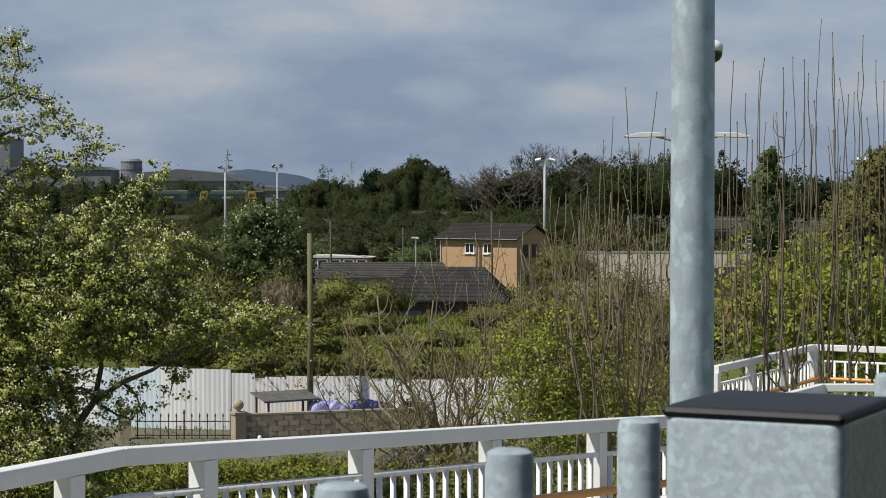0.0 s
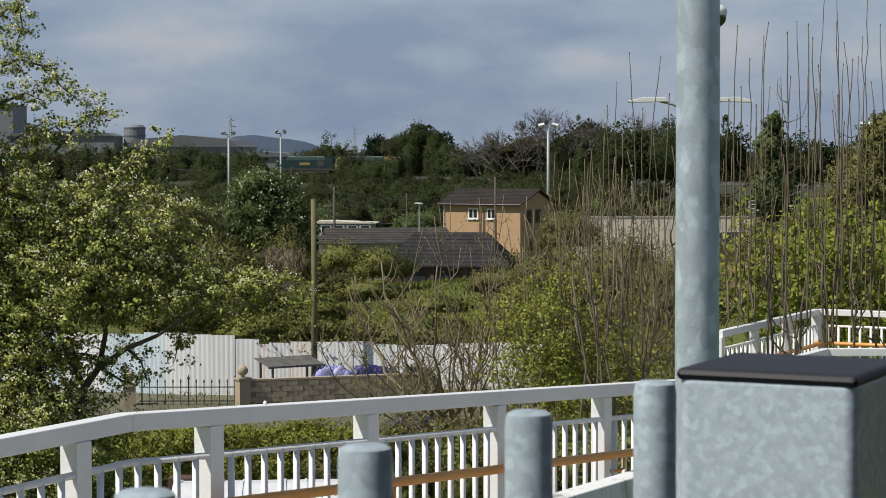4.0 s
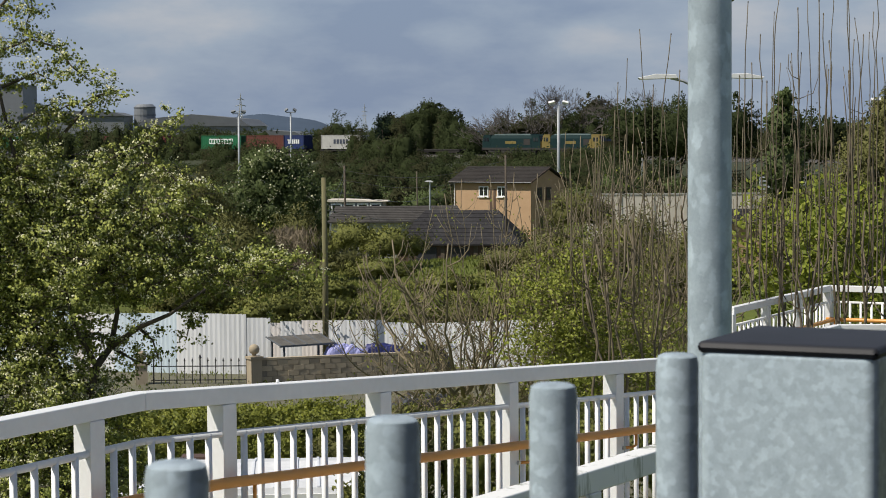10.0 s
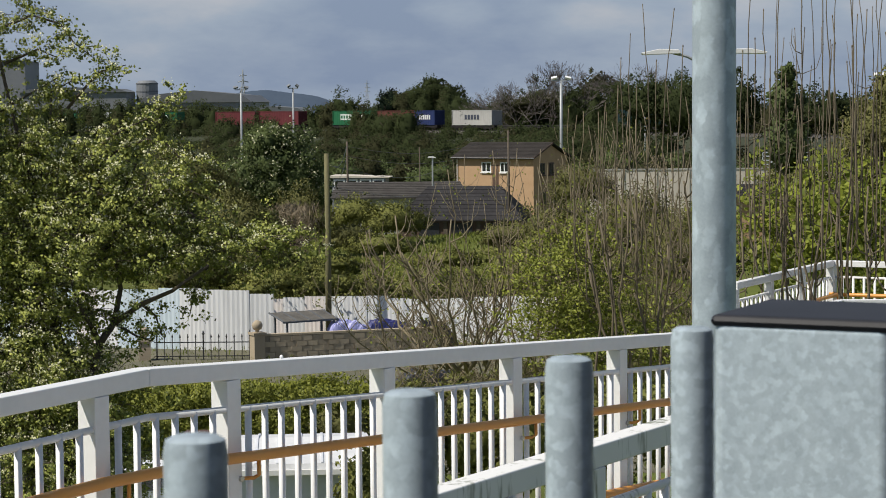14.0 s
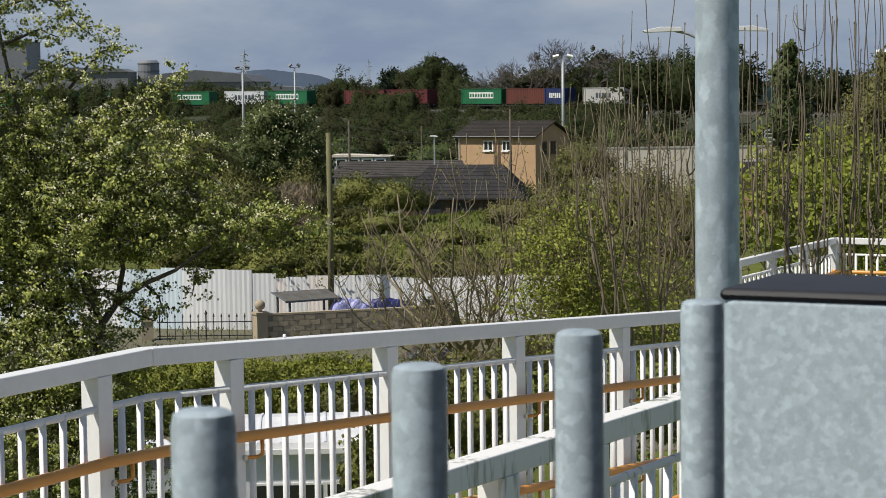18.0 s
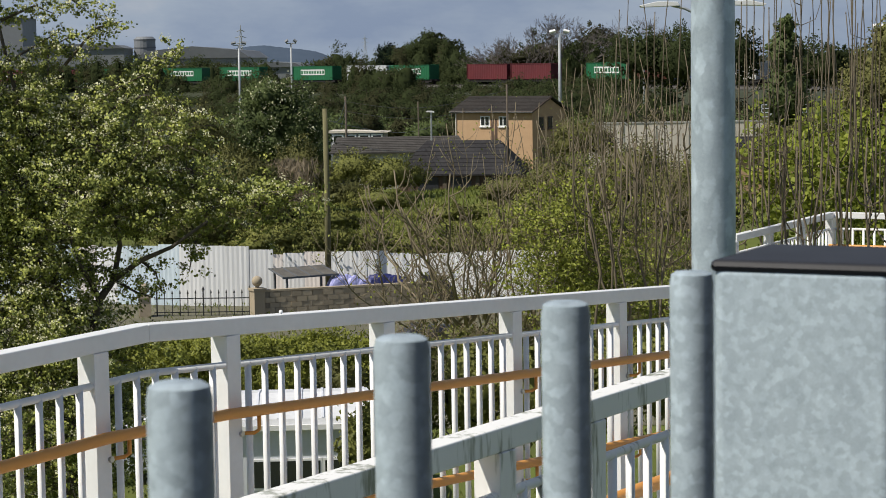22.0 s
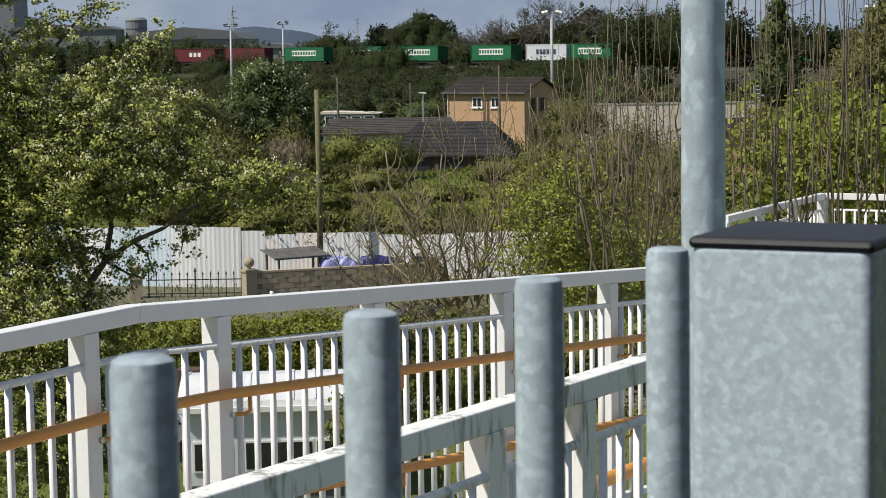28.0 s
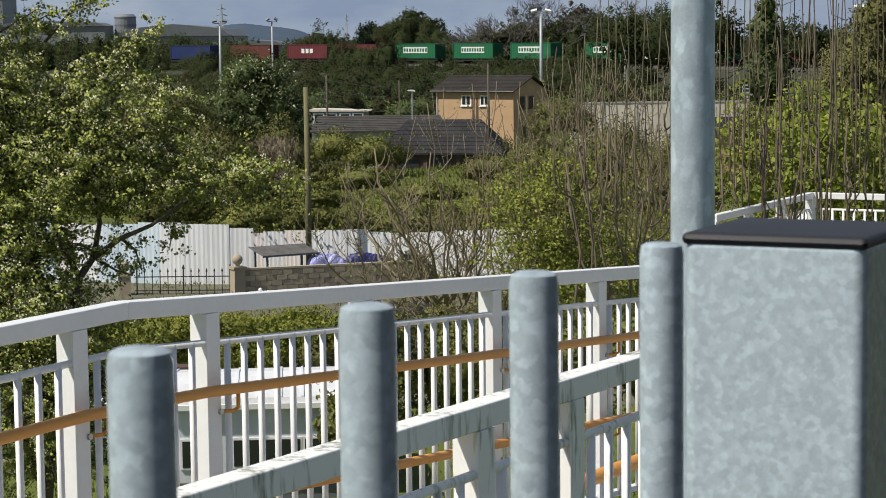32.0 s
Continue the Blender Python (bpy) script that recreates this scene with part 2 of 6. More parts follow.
M = dict(
    zinc=galvanised("galvanised_steel", 430.0, 1.36, 0.75),
    zinc_bar=galvanised("galvanised_bar", 360.0, 1.2, 0.9),
    zinc_pole=galvanised("galvanised_pole", 46.0, 1.22, 1.0, 0.5),
    cap=mat("black_plastic", (0.026, 0.027, 0.034), (0.017, 0.018, 0.022), 0.55, scale=60, fine=900, spec=0.22),
    white=mat("white_paint", (0.74, 0.75, 0.76), (0.65, 0.66, 0.67), 0.45, scale=1.5, fine=30, bump=0.02),
    mould=mat("white_paint_with_algae", (0.74, 0.74, 0.73), (0.26, 0.27, 0.22), 0.5, scale=1.0, fine=6, bump=0.03, streak=(9, 9, 1.6)),
    orange=mat("orange_handrail", (0.64, 0.29, 0.055), (0.58, 0.255, 0.047), 0.42, scale=2, fine=14),
    steel=mat("bright_steel", (0.6, 0.6, 0.6), None, 0.3, 0.9),
    dirt=mat("yard_dirt", (0.14, 0.13, 0.085), (0.08, 0.08, 0.05), 0.95, scale=0.4, fine=5, bump=0.4),
    van_wall=mat("blue_grey_caravan_wall", (0.66, 0.68, 0.72), (0.54, 0.56, 0.60), 0.5, scale=0.8, fine=8),
    asphalt=mat("dark_footway_surface", (0.075, 0.075, 0.073), (0.05, 0.05, 0.05), 0.9, scale=3, fine=60, bump=0.3),
    van_roof=mat("weathered_caravan_roof", (0.70, 0.71, 0.72), (0.52, 0.53, 0.55), 0.5, scale=0.9, fine=7),
    concrete=mat("concrete", (0.42, 0.41, 0.38), (0.3, 0.3, 0.28), 0.85, scale=2, fine=50, bump=0.2),
    grass=mat("meadow_grass", (0.12, 0.15, 0.036), (0.075, 0.082, 0.028), 0.95, scale=0.22, fine=1.4, bump=0.4, spec=0.05),
    bark=mat("bark", (0.12, 0.095, 0.07), (0.06, 0.05, 0.04), 0.9, scale=3, fine=40, bump=0.5),
    twig=mat("twig_bark", (0.27, 0.22, 0.14), (0.085, 0.07, 0.045), 0.8, scale=2, fine=20, per=0.5, island=True),
    shoot=mat("ash_shoot_bark", (0.19, 0.155, 0.10), (0.05, 0.041, 0.03), 0.8, scale=2, fine=20, per=0.5, island=True),
    twig_dark=mat("grey_twig_bark", (0.17, 0.15, 0.135), (0.09, 0.08, 0.07), 0.85, scale=2, fine=20),
    haw=leaf("hawthorn_leaf", (0.41, 0.44, 0.105), (0.08, 0.11, 0.03), 0.16, 0.5),
    blossom=leaf("white_blossom", (0.84, 0.82, 0.60), (0.66, 0.66, 0.40), 0.35, 0.4),
    spring=leaf("young_leaf", (0.34, 0.37, 0.065), (0.10, 0.125, 0.025), 0.3),
    maple=leaf("maple_leaf", (0.37, 0.41, 0.07), (0.14, 0.18, 0.03), 0.45),
    hedge=leaf("hedge_leaf", (0.29, 0.31, 0.05), (0.09, 0.11, 0.022), 0.28),
    bramble=leaf("bramble_leaf", (0.24, 0.25, 0.07), (0.085, 0.095, 0.032), 0.25, 0.45, 0.1),
    tuft=leaf("grass_blade", (0.18, 0.215, 0.05), (0.10, 0.115, 0.034), 0.35, 0.3, 0.0, 0.3, 2.0),
    dark=leaf("dark_leaf", (0.14, 0.18, 0.068), (0.062, 0.085, 0.034), 0.4, 0.3, 0.12, 0.8, 4.0),
    scrub=leaf("scrub_leaf", (0.20, 0.20, 0.07), (0.07, 0.074, 0.03), 0.3, 0.3, 0.1, 0.5, 4.0),
    far=leaf("far_leaf", (0.070, 0.090, 0.039), (0.043, 0.055, 0.026), 0.5, 0.2, 0.0, 0.28, 1.6),
    far_brown=leaf("far_budding_leaf", (0.078, 0.081, 0.041), (0.050, 0.053, 0.029), 0.5, 0.2, 0.0, 0.28, 1.6),
    conifer=leaf("conifer_needles", (0.016, 0.026, 0.018), (0.008, 0.013, 0.009), 0.1, 0.2, 0.0),
    dry=leaf("dry_grass", (0.25, 0.205, 0.14), (0.15, 0.12, 0.08), 0.2),
    wood=mat("old_pole_wood", (0.17, 0.16, 0.075), (0.10, 0.09, 0.045), 0.85, scale=3, fine=30, bump=0.4, streak=(6, 6, 0.6)),
    brick=mat("buff_brick", (0.45, 0.30, 0.18), (0.37, 0.24, 0.14), 0.85, scale=1.2, fine=9, bump=0.2),
    tile=mat("brown_roof_tile", (0.048, 0.043, 0.041), (0.028, 0.026, 0.025), 0.95, scale=0.8, fine=6, bump=0.3, spec=0.1),
    slate=mat("grey_slate_roof", (0.050, 0.049, 0.052), (0.022, 0.021, 0.023), 0.9, scale=0.9, fine=5, bump=0.6, spec=0.1),
    old_roof=mat("weathered_sheet_roof", (0.085, 0.080, 0.076), (0.045, 0.042, 0.040), 0.95, scale=0.9, fine=5, bump=0.5, spec=0.1),
    glass=mat("window_glass", (0.02, 0.024, 0.03), (0.012, 0.014, 0.02), 0.08, scale=1, fine=2, spec=0.8),
    upvc=mat("white_upvc", (0.8, 0.8, 0.8), (0.72, 0.72, 0.72), 0.4),
    brown=mat("brown_panel", (0.10, 0.06, 0.04), (0.07, 0.04, 0.03), 0.7),
    tin=mat("corrugated_sheet", (0.84, 0.85, 0.86), (0.60, 0.61, 0.62), 0.5, scale=0.9, fine=5, per=0.35, streak=(3, 3, 0.4)),
    tin_blue=mat("bluish_sheet", (0.62, 0.71, 0.77), (0.44, 0.54, 0.61), 0.5, scale=0.6, fine=5, streak=(3, 3, 0.4)),
    tin_pink=mat("pinkish_sheet", (0.82, 0.77, 0.74), (0.68, 0.63, 0.60), 0.5, scale=0.6, fine=5, streak=(3, 3, 0.4)),
    clear=mat("weathered_clear_sheet", (0.24, 0.225, 0.20), (0.12, 0.115, 0.105), 0.6, scale=2, fine=12, spec=0.2, thru=0.35),
    render=mat("pale_render", (0.62, 0.57, 0.50), (0.46, 0.42, 0.37), 0.9, scale=0.5, fine=6, bump=0.1, streak=(1, 1, 0.3)),
    block=mat("stone_block", (0.42, 0.35, 0.25), (0.28, 0.235, 0.17), 0.9, scale=3, fine=25, bump=0.4, per=0.5),
    mortar=mat("mortar", (0.30, 0.26, 0.20), (0.22, 0.19, 0.15), 0.95),
    iron=mat("black_iron", (0.02, 0.02, 0.022), (0.012, 0.012, 0.013), 0.5),
    navy=mat("navy_tarpaulin", (0.04, 0.045, 0.20), (0.02, 0.024, 0.09), 0.45, scale=1.5, fine=8, bump=0.6),
    tarp=mat("blue_tarpaulin", (0.46, 0.47, 0.74), (0.22, 0.23, 0.52), 0.4, scale=1.5, fine=8, bump=0.6),
    cover=mat("black_sheeting_and_bay_shade", (0.03, 0.032, 0.04), (0.02, 0.02, 0.026), 0.4, scale=2, fine=8, bump=0.6),
    body=mat("white_vehicle_paint", (0.8, 0.8, 0.8), (0.7, 0.71, 0.72), 0.3),
    rubber=mat("rubber", (0.02, 0.02, 0.02), (0.012, 0.012, 0.012), 0.8),
    shed=mat("grey_cladding", (0.19, 0.205, 0.225), (0.14, 0.15, 0.165), 0.6, scale=0.05, fine=0.6),
    shed_dark=mat("dark_cladding", (0.13, 0.14, 0.155), (0.09, 0.10, 0.11), 0.7, scale=0.05, fine=0.6),
    mast=mat("grey_mast", (0.36, 0.38, 0.40), (0.28, 0.30, 0.32), 0.5, 0.1),
    # the blue haze of distance is put into the hill colour
    hill=mat("hazy_wooded_hill", (0.075, 0.10, 0.14), (0.058, 0.08, 0.115), 1.0, scale=0.004, fine=0.03, spec=0.0),
    bank=mat("scrub_bank", (0.032, 0.04, 0.017), (0.018, 0.023, 0.01), 0.95, scale=0.15, fine=1.2, bump=0.5),
    ballast=mat("track_ballast", (0.075, 0.07, 0.062), (0.045, 0.042, 0.04), 0.95, scale=1, fine=12, bump=0.5),
    # green, red and locomotive yellow are darkened to stand in for cloud shadow
    green=mat("green_container", (0.012, 0.125, 0.05), (0.008, 0.09, 0.036), 0.5, scale=0.4, fine=3),
    red=mat("red_container", (0.115, 0.018, 0.022), (0.08, 0.013, 0.016), 0.55, scale=0.4, fine=3),
    rust=mat("rusty_container", (0.105, 0.028, 0.017), (0.07, 0.019, 0.012), 0.6, scale=0.4, fine=3),
    grey=mat("pale_container", (0.40, 0.40, 0.385), (0.31, 0.31, 0.30), 0.5, scale=0.4, fine=3),
    silver=mat("silver_container", (0.52, 0.55, 0.58), (0.42, 0.45, 0.48), 0.5, scale=0.4, fine=3),
    blue=mat("blue_container", (0.016, 0.03, 0.11), (0.010, 0.02, 0.075), 0.5, scale=0.4, fine=3),
    lettering=mat("white_lettering", (0.72, 0.74, 0.72), None, 0.6),
    dark_letter=mat("dark_lettering", (0.05, 0.06, 0.09), None, 0.6),
    loco_green=mat("green_locomotive_paint", (0.007, 0.026, 0.027), (0.005, 0.017, 0.018), 0.65, spec=0.2),
    loco_yellow=mat("yellow_locomotive_paint", (0.19, 0.145, 0.04), (0.14, 0.105, 0.03), 0.45),
    loco_roof=mat("grey_roof_paint", (0.09, 0.12, 0.12), (0.06, 0.085, 0.085), 0.7, spec=0.2),
    under=mat("grimy_underframe", (0.03, 0.028, 0.026), (0.02, 0.018, 0.017), 0.9),
)


mr = next(n for n in M["mould"].node_tree.nodes if n.type == "VALTORGB").color_ramp
mr.elements[0].position, mr.elements[1].position = 0.385, 0.475

# ---- building helpers ----
class Build:
    """Gathers points and faces for one mesh."""

    def __init__(self):
        self.v, self.f = [], []

    def add(self, pts, faces):
        o = len(self.v)
        self.v += [tuple(p) for p in pts]
        self.f += [tuple(o + i for i in f) for f in faces]
        return self

    def box(self, lo, hi, m=None):
        pts = [Vector((x, y, z)) for z in (lo[2], hi[2]) for y in (lo[1], hi[1]) for x in (lo[0], hi[0])]
        if m is not None:
            pts = [m @ p for p in pts]
        return self.add(pts, [(0, 2, 3, 1), (4, 5, 7, 6), (0, 1, 5, 4), (2, 6, 7, 3), (0, 4, 6, 2), (1, 3, 7, 5)])

    def tube(self, pts, radii, n=8, caps=True):
        pts = [Vector(p) for p in pts]
        rings, faces = [], []
        side = None
        for i, p in enumerate(pts):
            d = (pts[min(i + 1, len(pts) - 1)] - pts[max(i - 1, 0)]).normalized()
            ref = side if side is not None else (Vector((1, 0, 0)) if abs(d.x) < 0.8 else Vector((0, 1, 0)))
            side = (ref - d * ref.dot(d)).normalized()
            up = d.cross(side)
            r = radii[i] if hasattr(radii, "__len__") else radii
            rings += [p + (side * math.cos(a) + up * math.sin(a)) * r for a in (2 * math.pi * k / n for k in range(n))]
        for i in range(len(pts) - 1):
            for k in range(n):
                faces.append((i * n + k, i * n + (k + 1) % n, (i + 1) * n + (k + 1) % n, (i + 1) * n + k))
        if caps:
            faces.append(tuple(range(n - 1, -1, -1)))
            faces.append(tuple((len(pts) - 1) * n + k for k in range(n)))
        return self.add(rings, faces)

    def ball(self, c, r, n=10, m=6, squash=(1, 1, 1)):
        c = Vector(c)
        pts = [c + Vector((0, 0, -r * squash[2]))]
        for i in range(1, m):
            a = -math.pi / 2 + math.pi * i / m
            pts += [c + Vector((math.cos(a) * math.cos(b) * r * squash[0], math.cos(a) * math.sin(b) * r * squash[1], math.sin(a) * r * squash[2])) for b in (2 * math.pi * k / n for k in range(n))]
        pts.append(c + Vector((0, 0, r * squash[2])))
        f = [(0, 1 + (k + 1) % n, 1 + k) for k in range(n)]
        for i in range(m - 2):
            f += [(1 + i * n + k, 1 + i * n + (k + 1) % n, 1 + (i + 1) * n + (k + 1) % n, 1 + (i + 1) * n + k) for k in range(n)]
        last = len(pts) - 1
        f += [(last, 1 + (m - 2) * n + k, 1 + (m - 2) * n + (k + 1) % n) for k in range(n)]
        return self.add(pts, f)

    def prism(self, outline, depth, m=None):
        """An outline of (x, z) points pushed out along y from 0 to depth."""
        n = len(outline)
        pts = [Vector((x, 0, z)) for x, z in outline] + [Vector((x, depth, z)) for x, z in outline]
        if m is not None:
            pts = [m @ p for p in pts]
        return self.add(pts, [tuple(range(n)), tuple(range(2 * n - 1, n - 1, -1))] + [(i, i + n, (i + 1) % n + n, (i + 1) % n) for i in range(n)])

    def mesh(self, name, material):
        me = bpy.data.meshes.new(name)
        me.from_pydata(self.v, [], self.f)
        me.materials.append(material)
        me.update()
        return me


def smooth(me):
    me.polygons.foreach_set("use_smooth", [True] * len(me.polygons))
    return me


def part(name, data, material, parent=None, label=""):
    """One mesh object under a thing, or at top level."""
    me = data.mesh(name, material) if isinstance(data, Build) else data
    ob = new(name, me)
    ob.parent = parent
    if label:
        ob["label"] = label
    return ob


def thing(name, label, category, at=(0, 0, 0), turn=0.0, group="", kind=""):
    ob = new(name)
    ob.empty_display_size = 0.1
    ob.matrix_basis = pose(at[0], at[1], at[2], 0, 0, turn)
    return tagged(ob, label, category, group, kind)


def bevel(ob, width, segments=2):
    b = ob.modifiers.new("edge", "BEVEL")
    b.width, b.segments, b.limit_method, b.harden_normals = width, segments, "ANGLE", True
    return ob


def leaf_mesh(name, centres, size, material, rng, ratio=0.62, up=0.25, out=None, soft=0.6):
    """A crown of single leaves, one four-cornered leaf at each centre. out: the way out of the crown at each leaf, to which its normal leans by soft."""
    c = np.asarray(centres, dtype=np.float64)
    n = len(c)
    d = rng.normal(size=(n, 3))
    d[:, 2] -= up
    d /= np.linalg.norm(d, axis=1)[:, None]
    e = np.cross(d, rng.normal(size=(n, 3)))
    e /= np.linalg.norm(e, axis=1)[:, None]
    if out is not None:
        o = np.asarray(out) / np.maximum(1e-6, np.linalg.norm(out, axis=1))[:, None]
        g = np.cross(d, e)
        e *= np.where((g * o).sum(1) < 0, -1.0, 1.0)[:, None]
    s = (np.asarray(size) * rng.uniform(0.6, 1.3, n))[:, None]
    v = np.empty((n, 4, 3))
    v[:, 0], v[:, 2] = c - d * s * 0.5, c + d * s * 0.5
    v[:, 1], v[:, 3] = c - e * s * 0.5 * ratio, c + e * s * 0.5 * ratio
    me = bpy.data.meshes.new(name)
    me.vertices.add(n * 4)
    me.vertices.foreach_set("co", v.ravel())
    me.loops.add(n * 4)
    me.loops.foreach_set("vertex_index", np.arange(n * 4, dtype=np.int32))
    me.polygons.add(n)
    me.polygons.foreach_set("loop_start", np.arange(0, n * 4, 4, dtype=np.int32))
    me.materials.append(material)
    me.update(calc_edges=True)
    if out is not None:
        me.polygons.foreach_set("use_smooth", np.ones(n, dtype=bool))
        w = np.cross(d, e) * (1 - soft) + o * soft
        w /= np.linalg.norm(w, axis=1)[:, None]
        me.normals_split_custom_set_from_vertices(np.repeat(w, 4, 0).tolist())
    return me


def inside(rng, centre, radii, n):
    """Places spread through the inner part of an ellipsoid."""
    d = rng.normal(size=(n, 3))
    d /= np.linalg.norm(d, axis=1)[:, None]
    return np.asarray(centre) + d * (rng.uniform(0, 1, n) ** 0.4)[:, None] * np.asarray(radii)


def clumps(rng, centre, radii, n_clump, n_leaf, spread, floor=-1.0, hollow=0.55):
    """Leaf places in many uneven clumps through the outer part of a lumpy ellipsoid."""
    d = rng.normal(size=(n_clump, 3))
    d /= np.linalg.norm(d, axis=1)[:, None]
    d = d[d[:, 2] > floor]
    r = rng.uniform(hollow, 1.0, len(d)) ** 0.6
    lump = 1 + 0.18 * np.sin(3.1 * d[:, 0] + rng.uniform(0, 6)) + 0.16 * np.sin(4.3 * d[:, 2] + 2.2 * d[:, 1] + rng.uniform(0, 6))
    cc = np.asarray(centre) + d * (r * lump)[:, None] * np.asarray(radii)
    k = rng.integers(0, len(cc), n_leaf)
    return cc[k] + rng.normal(size=(n_leaf, 3)) * (spread * rng.uniform(0.5, 1.4, len(cc))[k])[:, None]


def lumpy(rng, centre, radii, n=18, m=11, rough=0.16):
    """The dense inner mass of a crown: an uneven, knobbly body."""
    b = Build()
    b.ball((0, 0, 0), 1.0, n, m)
    v = np.array(b.v)
    k = rng.normal(size=(9, 3)) * np.array([2.2, 3.2, 4.5, 5.5, 6.5, 7.5, 8.5, 9.5, 10.5])[:, None] * 0.62
    ph = rng.uniform(0, 6.3, 9)
    amp = np.array([1, 0.9, 0.8, 0.7, 0.6, 0.55, 0.5, 0.45, 0.4]) * rough * 0.62
    s = 1 + (np.sin(v @ k.T + ph) * amp).sum(1) + rng.normal(size=len(v)) * rough * 0.18
    b.v = [tuple(p) for p in np.asarray(centre) + v * s[:, None] * np.asarray(radii)]
    return b


def limb_tree(rng, base, height, spread, r0, limbs=7, n=7):
    """A tapered trunk with forked limbs; returns the mesh builder and the limb tips."""
    b = Build()
    tips = []
    base = Vector(base)
    top = base + Vector((rng.normal() * spread * 0.1, rng.normal() * spread * 0.1, height * 0.55))
    midp = base.lerp(top, 0.5) + Vector((rng.normal() * 0.1, rng.normal() * 0.1, 0)) * spread * 0.3
    b.tube([base, midp, top], [r0, r0 * 0.75, r0 * 0.5], n)
    for i in range(limbs):
        a = 2 * math.pi * (i + rng.uniform(-0.3, 0.3)) / limbs
        st = base.lerp(top, rng.uniform(0.35, 1.0))
        en = st + Vector((math.cos(a) * spread * rng.uniform(0.5, 0.95), math.sin(a) * spread * rng.uniform(0.5, 0.95), height * rng.uniform(0.12, 0.45)))
        kn = st.lerp(en, 0.5) + Vector((0, 0, height * 0.05))
        b.tube([st, kn, en], [r0 * 0.42, r0 * 0.28, r0 * 0.08], 5)
        tips += [kn, en]
        for j in range(3):
            e2 = kn.lerp(en, rng.uniform(0, 0.8)) + Vector((rng.normal(), rng.normal(), abs(rng.normal()) * 0.8)) * spread * 0.28
            b.tube([kn.lerp(en, 0.3 * j), e2], [r0 * 0.16, r0 * 0.04], 4)
            tips.append(e2)
    return b, tips


def tree(name, label, category, base, height, radii, leafmat, leaf_size, n_leaf, seed, n_clump=90, spread=0.5, group="", crown_z=0.62, r0=0.16, floor=-0.75):
    rng = np.random.default_rng(seed)
    t = thing(name, label, category, base, 0, group)
    b, tips = limb_tree(rng, (0, 0, 0), height, max(radii[0], radii[1]), r0)
    part("trunk", smooth(b.mesh("trunk", M["bark"])), None, t)
    pts = clumps(rng, (0, 0, height * crown_z), radii, n_clump, n_leaf, spread, floor)
    inn = inside(rng, (0, 0, height * crown_z), [q * 0.9 for q in radii], n_leaf // 4)
    part("inner_crown", smooth(lumpy(rng, (0, 0, height * crown_z), [q * 0.68 for q in radii]).mesh("inner_crown", leafmat)), None, t)
    allp = np.concatenate([pts, inn])
    part("crown", leaf_mesh("crown", allp, np.r_[np.full(len(pts), leaf_size), np.full(len(inn), leaf_size * 1.5)], leafmat, rng, out=(allp - np.array([0, 0, height * crown_z * 0.8])) / np.array(radii), soft=0.93), None, t)
    return t
# ---- ground, banks and distance ----
GROUND = -8.9
rg = np.random.default_rng(5)


def sheet(name, x0, x1, y0, y1, nx, ny, height, material):
    xs, ys = np.linspace(x0, x1, nx), np.linspace(y0, y1, ny)
    b = Build()
    b.v = [(x, y, height(x, y)) for y in ys for x in xs]
    b.f = [(j * nx + i, j * nx + i + 1, (j + 1) * nx + i + 1, (j + 1) * nx + i) for j in range(ny - 1) for i in range(nx - 1)]
    return smooth(b.mesh(name, material))


g = Build()
g.add([(-3500, -300, GROUND), (3500, -300, GROUND), (3500, 4200, GROUND), (-3500, 4200, GROUND)], [(0, 1, 2, 3)])
tagged(part("ground", g, M["grass"]), "rough green meadow grass reaching far away", "ground", kind="stuff")
ground_ob = bpy.data.objects["ground"]
ground_ob["kind"] = "structure"


def meadow_height(x, y):
    rise = 1.6 * max(0.0, min(1.0, (y - 100) / 22.0)) * max(0.0, min(1.0, (168 - y) / 20.0))
    return GROUND + 0.02 + rise * (0.8 + 0.25 * math.sin(x * 0.21) + 0.2 * math.sin(y * 0.33 + x * 0.1))


tagged(part("yard", Build().add([(-24, 58, GROUND + 0.015), (9, 58, GROUND + 0.015), (9, 97, GROUND + 0.015), (-24, 97, GROUND + 0.015)], [(0, 1, 2, 3)]), M["dirt"]), "bare brown earth of the yard", "yard", kind="structure")
tagged(part("meadow", sheet("meadow", -40, 34, 96, 170, 38, 38, meadow_height, M["grass"]), None), "green grass mound behind the sheet fence", "grass", kind="structure")

# railway embankment, along the track
TRACK_P, TRACK_A = Vector((-4.09, 412.0, 0)), Vector((math.cos(radians(50)), -math.sin(radians(50)), 0))
TRACK_N = Vector((-TRACK_A.y, TRACK_A.x, 0))
RAIL_Z, TRACK_C = -3.36, -0.001415


def along(s, off=0.0, z=0.0):
    c = 2 * TRACK_C * s
    side = (TRACK_N - TRACK_A * c).normalized()
    return TRACK_P + TRACK_A * s + TRACK_N * (TRACK_C * s * s) + side * off + Vector((0, 0, z))


def heading(s):
    d = TRACK_A + TRACK_N * (2 * TRACK_C * s)
    return math.degrees(math.atan2(d.y, d.x))


b = Build()
prof = [(-26, GROUND - 0.2), (-9, RAIL_Z - 0.75), (-5.0, RAIL_Z - 0.6), (9.0, RAIL_Z - 0.6), (13, RAIL_Z - 0.8), (40, GROUND - 0.2)]
ss = list(range(-330, 281, 10))
for s in ss:
    b.v += [tuple(along(s, o, z)) for o, z in prof]
k = len(prof)
b.f = [(i * k + j, i * k + j + 1, (i + 1) * k + j + 1, (i + 1) * k + j) for i in range(len(ss) - 1) for j in range(k - 1)]
tagged(part("embankment", b, M["bank"]), "dark scrubby railway embankment", "embankment", kind="structure")


